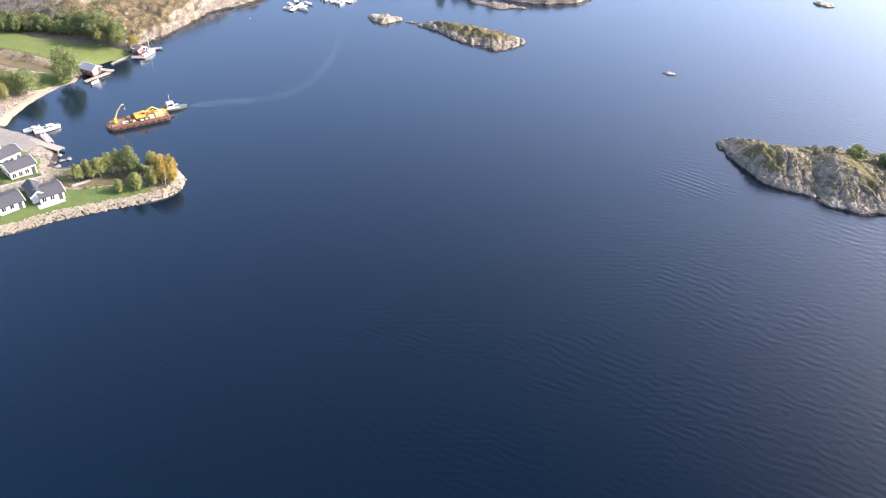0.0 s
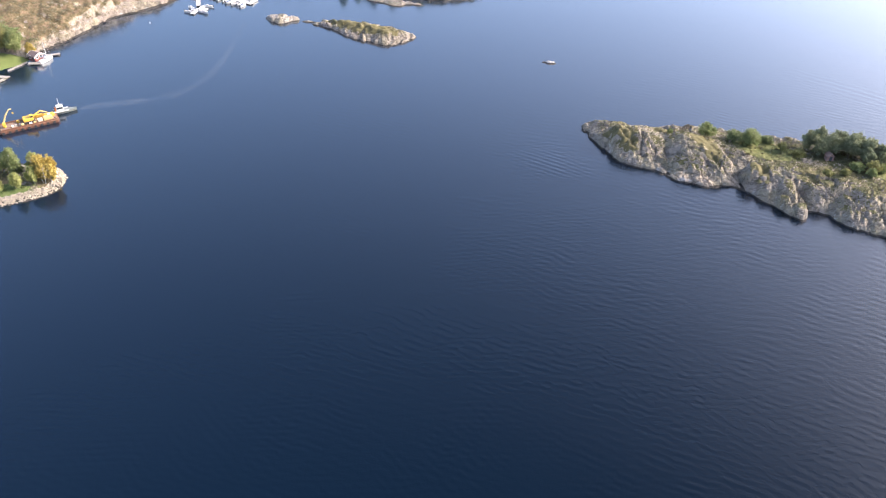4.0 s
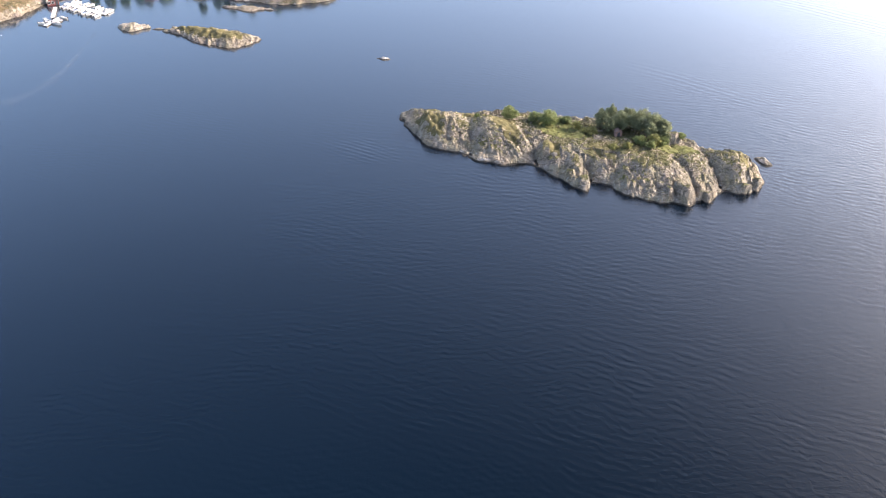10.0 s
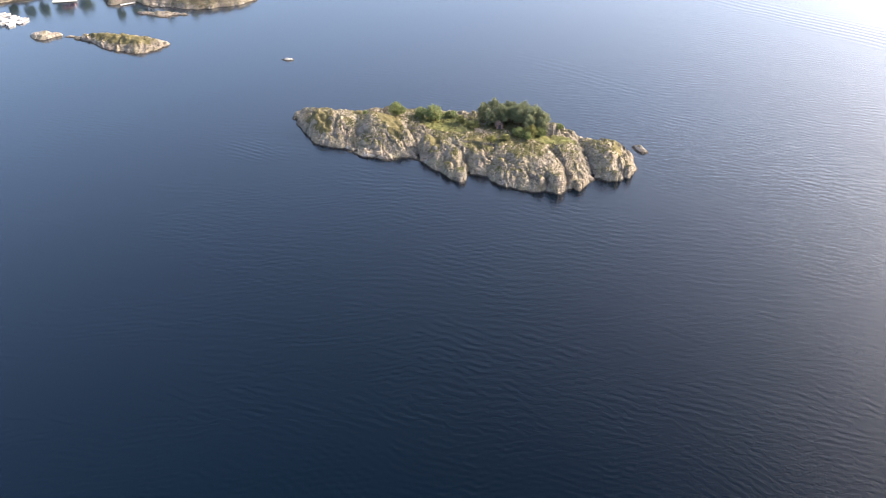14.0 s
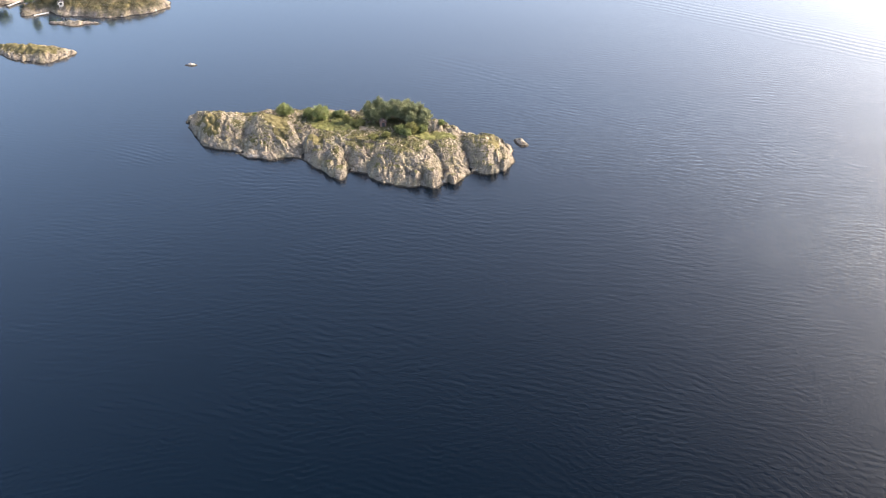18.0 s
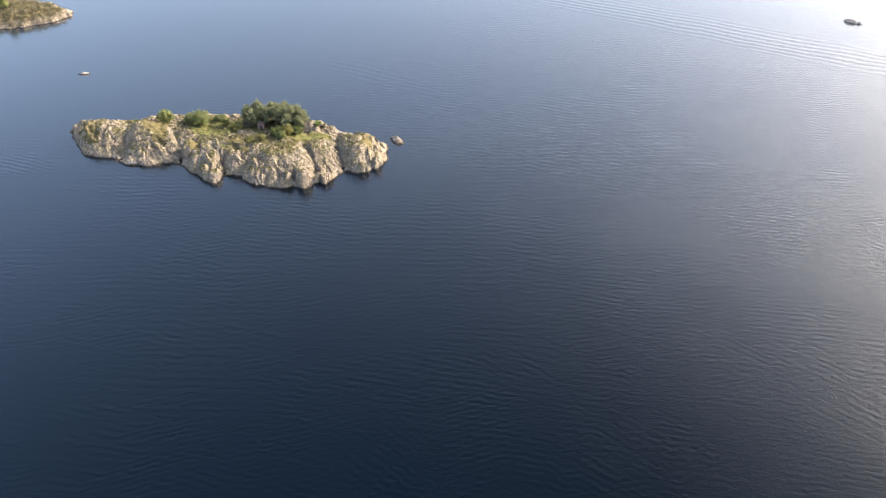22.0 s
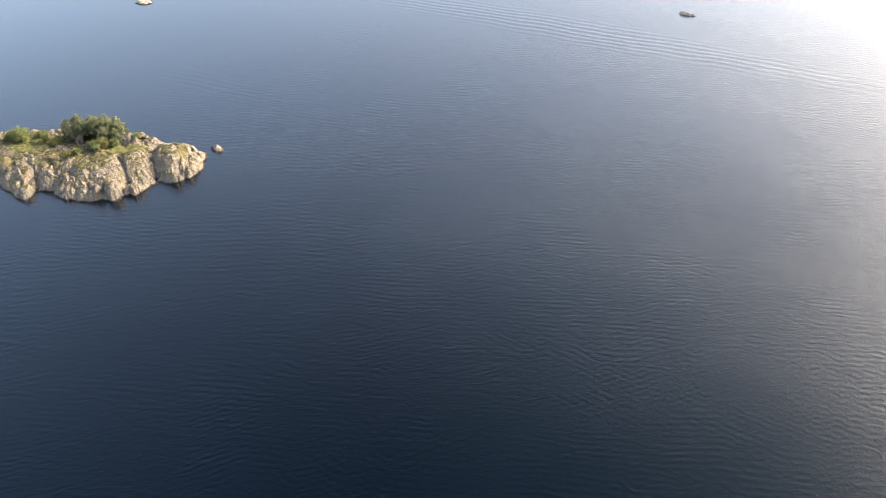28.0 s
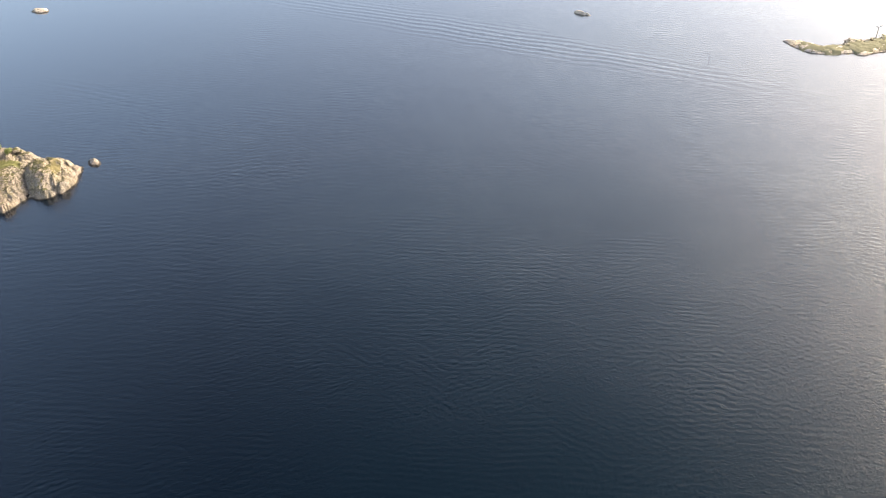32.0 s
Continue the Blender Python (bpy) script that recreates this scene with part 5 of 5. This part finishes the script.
for bx, by, bz, bm_ in ((-1.8, -1.9, 0.7, CREAM), (0.4, -2.1, 0.5, WHITE), (1.6, -2.2, 0.6, CREAM), (7.2, 0.4, 0.8, YELLOW), (6.0, 0.3, 1.0, WHITE), (-2.6, 0.9, 0.7, YELLOW)):
    part("crate", boxes((bx, by, 0.962, bx + 0.8, by + 0.8, 0.96 + bz)), bm_, barge, "", 0.05)
part("container", boxes((2.9, -2.0, 0.96, 4.2, -0.6, 1.9)), plain("pale_container", (0.62, 0.55, 0.40), 0.7), barge, "pale store box", 0.04)
part("pipe_roll", rods(((0.2, 1.85, 1.3), (7.8, 1.95, 1.3), 0.34, 0.34, 10)), YELLOW, barge, "yellow pipe along the deck edge")
part("pipe_roll", rods(((-0.6, 1.5, 1.9), (5.0, 1.6, 1.9), 0.28, 0.28, 10)), YELLOW, barge, "yellow pipe along the deck edge")
for bx in (-4.4, -3.5, -2.3):
    part("crate", boxes((bx, -1.2, 0.96, bx + 0.7, -0.5, 1.5)), WHITE if bx < -4 else STONE, barge, "", 0.04)
for bx in (-7.6, 7.6):
    for by in (-1.8, 1.8):
        part("bollard", rods(((bx, by, 0.96), (bx, by, 1.5), 0.14, 0.18, 8)), BLACK, barge)

tug = thing("tug", pose(-163.8, 224.9, 0, 0, 0, 33), "small tug with grey green hull and white wheelhouse", "boat")
part("hull", hull_mesh(7.0, 2.5, 0.8, 0.5, 0.2), GREEN_HULL, tug)
part("bulwark", boxes((-3.2, -1.1, 0.82, 1.2, -1.0, 1.15), (-3.2, 1.0, 0.82, 1.2, 1.1, 1.15)), GELCOAT, tug)
wh = part("wheelhouse", boxes((-2.2, -0.9, 0.8, -0.2, 0.9, 2.5)), GELCOAT, tug, "", 0.08)
part("window", boxes((-0.21, -0.75, 1.7, -0.17, 0.75, 2.25), (-2.0, -0.93, 1.7, -0.4, -0.89, 2.25), (-2.0, 0.89, 1.7, -0.4, 0.93, 2.25)), GLASS, wh, "dark glass")
part("mast", rods(((-1.2, 0, 2.5), (-1.2, 0, 5.0), 0.07, 0.04), ((-1.2, -0.6, 4.0), (-1.2, 0.6, 4.0), 0.04, 0.04)), GELCOAT, tug, "white mast with crossbar")
part("funnel", rods(((-2.5, 0, 0.8), (-2.5, 0, 2.2), 0.25, 0.22, 10)), plain("orange_paint", (0.65, 0.18, 0.03)), tug, "orange funnel")

# the tug's wake: broken foam close by and a long slick
kf = Mat("wake_water", 0.4, spec=0.4, still=True)
kf.color((0.34, 0.38, 0.42))
kf.bump(kf.noise(1.5, 4.0), 0.4, 0.2)
kf.set(kf.b.inputs["Alpha"], kf.math("MULTIPLY", kf.ramp(kf.noise(0.3, 5.0, 0.65), (0.42, 0.0), (0.85, 1.0)), 0.2))
# pale thin colour stands in for the sky sheen on the smooth slick
ks = Mat("wake_slick_sheen", 0.45, spec=0.4, still=True)
ks.color((0.20, 0.24, 0.29))
ks.set(ks.b.inputs["Alpha"], ks.math("MULTIPLY", ks.ramp(ks.noise(0.12, 5.0, 0.7), (0.38, 0.0), (0.75, 1.0)), 0.15))


def trail(name, rows, material, label, z):
    """A ragged strip on the water through (x, y, half width)."""
    p = np.array(rows, float)
    t = np.linspace(0, len(p) - 1, 14 * len(p))
    x, y, w = (np.interp(t, np.arange(len(p)), p[:, k]) for k in range(3))
    n = np.stack([-np.gradient(y), np.gradient(x)], 1)
    n /= np.linalg.norm(n, axis=1)[:, None]
    w = w * (0.5 + fbm(t * 2.5, t * 0 + 3, 4))
    v = np.concatenate([np.stack([x + n[:, 0] * w * e, y + n[:, 1] * w * e, np.full(len(t), z)], 1) for e in (-1, 1)])
    m = len(t)
    me = mesh_of(name, v, [(i, i + 1, m + i + 1, m + i) for i in range(m - 1)], material)
    tagged(new(name, me), label, "foam", "", "stuff")


trail("wake_foam", [(-160.2, 227.6, 0.5), (-156.5, 229.6, 1.6), (-153, 231.2, 2.2), (-148.5, 232.6, 1.6), (-144.5, 234.6, 1.6), (-140.5, 236, 0.5)], kf.m, "broken foam of the tug's wake on the water", 0.016)
trail("wake_slick", [(-143, 234.5, 1.6), (-136, 239, 2.0), (-131, 246, 1.5), (-127.5, 258, 1.2), (-127, 272, 1.0), (-128, 287, 0.8), (-128.5, 301, 0.5)], ks.m, "long faint slick left by a boat on the water", 0.01)

# ---- quay, piers and boathouses ----
pontoon(-194.5, 199.5, -183.6, 196.0, 2.2, "timber jetty on piles beside shore rocks", 1.0, "jetty")
pontoon(-192.5, 203.0, -188.2, 199.0, 1.8, "timber jetty branch at the quay", 1.0, "jetty")
gate = thing("gantry", pose(-190.8, 200.6, 0, 0, 0, -40), "white steel gantry frame over the jetty", "frame")
for gx in (-1.6, 1.6):
    part("post", rods(((gx, 0, 0.9), (gx, 0, 4.4), 0.12)), WHITE, gate)
    part("brace", rods(((gx, 0, 3.4), (gx * 0.4, 0, 4.4), 0.07)), WHITE, gate)
part("crossbeam", rods(((-1.7, 0, 4.4), (1.7, 0, 4.4), 0.13)), WHITE, gate)
motorboat(-193.2, 206.6, 42, 7.0, "white motor yacht moored at the quay", None, "motor_yacht")
motorboat(-197.0, 205.6, 38, 4.6, "white motorboat moored at the quay", CANVAS)
rs = random.Random(240)
for k in range(14):
    x, y = rs.uniform(-188, -180), rs.uniform(188.5, 194.5)
    bm = bmesh.new()
    bmesh.ops.create_icosphere(bm, subdivisions=2, radius=rs.uniform(0.3, 0.8))
    for v in bm.verts:
        v.co *= 1 + 0.35 * (noise.noise(v.co * 1.4 + Vector((k * 7, 0, 0))))
        v.co.z *= 0.45
    st = part("shore_rock", bm, SHORE_STONE, None)
    st.location = (x, y, max(0.1, ground(x, y)) + 0.05)
    tagged(st, "pale rounded rock at the water's edge", "rock", "rocks by the jetty")

gable_house("boathouse", -197.6, 242.6, 72, 3.6, 4.8, 1.9, 1.0, RED, TIN, "red boathouse with grey roof and white gable", "y", 1, 0.55, WHITE, False, True)
bm = bmesh.new()
vv = [bm.verts.new(p) for p in ((-1.2, -2.42, 0.15), (1.2, -2.42, 0.15), (1.2, -2.42, 2.15), (0, -2.42, 2.8), (-1.2, -2.42, 2.15))]
f0 = bm.faces.new(vv)
ex_ = bmesh.ops.extrude_face_region(bm, geom=[f0])
bmesh.ops.translate(bm, vec=(0, -0.03, 0), verts=[g for g in ex_["geom"] if isinstance(g, bmesh.types.BMVert)])
part("gable_boarding", bm, WHITE, bpy.data.objects["boathouse"], "white painted gable boards")
pontoon(-196.9, 236.6, -192.6, 244.2, 1.3, "pale plank boardwalk before the boathouse", 0.5, "boardwalk", material=TIMBER)
pontoon(-199.0, 246.0, -191.8, 245.4, 1.6, "pale plank boardwalk beside the boathouse", 0.5, "boardwalk", material=TIMBER)
motorboat(-193.8, 237.0, 60, 2.8, "small open dinghy beside the boardwalk", None, "dinghy", "", False)
gable_house("boathouse", -189.4, 260.0, -25, 3.2, 3.4, 1.8, 0.8, RED, ROOF_OLD, "red boathouse with brown roof beside the sailboat", "x", 1, 0.45, WHITE, False, True)
pontoon(-190.8, 256.6, -186.6, 257.6, 2.0, "timber landing before the red boathouse", 0.5, "landing")
pontoon(-188.4, 263.6, -183.8, 265.4, 1.2, "narrow timber walkway by the boathouse", 0.5, "landing")
sailboat(-186.2, 260.2, 72, 5.6, "white sailboat with bare mast beside the boathouse")
quay = thing("quay_wall", pose(-195.0, 250.6, 0, 0, 0, 66), "low pale concrete quay wall along the meadow", "wall")
for k in range(5):
    part("block", boxes((k * 1.6 + 0.01, -0.2, -0.6, k * 1.6 + 1.58, 0.2, 0.5)), GRAVEL, quay, "", 0.05)

# ---- marina ----
pontoon(-152.4, 311.6, -146.2, 313.6, 1.6, "white floating dock with moored boats", 0.45, material=WHITE)
pontoon(-150.8, 307.4, -148.6, 316.6, 1.6, "white floating dock with moored boats", 0.45, material=WHITE)
pontoon(-151.0, 316.0, -154.8, 328.4, 1.5, "long pale gangway to the floating dock", 0.6, "gangway", material=WHITE)
pontoon(-152.6, 333.6, -130.8, 321.0, 1.8, "long white floating dock with moored boats", 0.45, material=WHITE)
rs = random.Random(250)
BOATS = [(-152.6, 308.9, -18), (-152.2, 313.6, 160), (-146.9, 309.4, -20), (-146.6, 315.6, 162), (-147.9, 306.9, 20)]
for k in range(11):
    bx, by = -150.4 + k * 1.85, 332.3 - k * 1.07
    BOATS += [(bx - 1.5, by - 2.5, 60), (bx + 1.5, by + 2.5, 240)]
for k, (x, y, a) in enumerate(BOATS):
    if k % 6 == 4:
        continue
    motorboat(x + rs.uniform(-0.6, 0.6), y + rs.uniform(-0.6, 0.6), a + rs.uniform(-20, 20), rs.uniform(3.2, 5.4), "white motorboat moored at the floating dock", CANVAS if k % 3 == 1 else None, "motorboat", "boats at the marina")
gable_house("boathouse", -158.4, 334.2, 30, 4.6, 5.2, 2.4, 1.5, RED, TILE_RED, "red boathouse at the head of the marina", "y", 2, None, WHITE, False, True)
gable_house("boathouse", -122.5, 352.6, 10, 5.0, 5.0, 2.4, 1.5, RED, TILE_RED, "red boathouse on the far shore", "x", 2, 0.5, WHITE, False, True)
pontoon(-127.6, 347.4, -117.0, 348.8, 2.2, "white dock before the far boathouse", 0.5, material=WHITE)
pontoon(-95.6, 341.6, -90.2, 344.8, 1.3, "slim white dock at the islet's end", 0.5, material=WHITE)
pontoon(-112.2, 355.4, -108.8, 361.8, 1.0, "white quay edge before the far lawn", 0.7, material=WHITE)
gable_house("hut", -84.8, 347.2, 20, 2.0, 2.2, 1.6, 0.7, WHITE, SLATE, "small white hut among scrub on the islet", "y", 1, None, WHITE, False, False)

# buoy and beacon
b = thing("mooring_buoy", pose(-163.7, 297.4, 0), "small white mooring buoy on the water", "buoy")
bm = bmesh.new()
bmesh.ops.create_uvsphere(bm, u_segments=12, v_segments=8, radius=0.22)
part("float", bm, GELCOAT, b, "", 0, True)
part("ring", rods(((0, 0, 0.3), (0, 0, 0.55), 0.06)), STEEL, b)
b = thing("beacon", pose(380.0, 210.4, ground(380.0, 210.4) - 0.2), "slim beacon pole with crossbar and topmarks", "beacon")
part("pole", rods(((0, 0, 0), (0, 0, 4.6), 0.16, 0.13)), TIMBER, b)
part("crossbar", rods(((-0.8, 0, 4.5), (0.8, 0, 4.5), 0.06)), TIMBER, b)
for e in (-0.8, 0.8):
    part("topmark", boxes((e - 0.25, -0.25, 4.5, e + 0.25, 0.25, 5.0)), WHITE, b, "", 0.05)
part("footing", rods(((0, 0, 0), (0, 0, 0.5), 0.5, 0.4)), CONCRETE, b)
# loose stones on the crest of the island
rs = random.Random(260)
for x, y, r in ((23.6, 224.4, 0.8), (24.8, 224.0, 0.5), (26.0, 225.2, 0.5), (31, 226, 0.6), (2.5, 226.5, 0.4), (78.5, 214.5, 1.5), (76.5, 215, 1.2), (80.2, 213.4, 0.9), (62, 221.5, 0.7), (47, 224, 0.6)):
    bm = bmesh.new()
    bmesh.ops.create_icosphere(bm, subdivisions=2, radius=r)
    for v in bm.verts:
        v.co *= 1 + 0.4 * noise.noise(v.co * (1.2 / r) + Vector((x, y, 0)))
        v.co.z *= 0.7
    st = part("boulder", bm, ROCK, None)
    st.location = (x, y, ground(x, y) + r * 0.25)
    tagged(st, "pale loose boulder on the island's crest", "boulder", "boulders on the island")
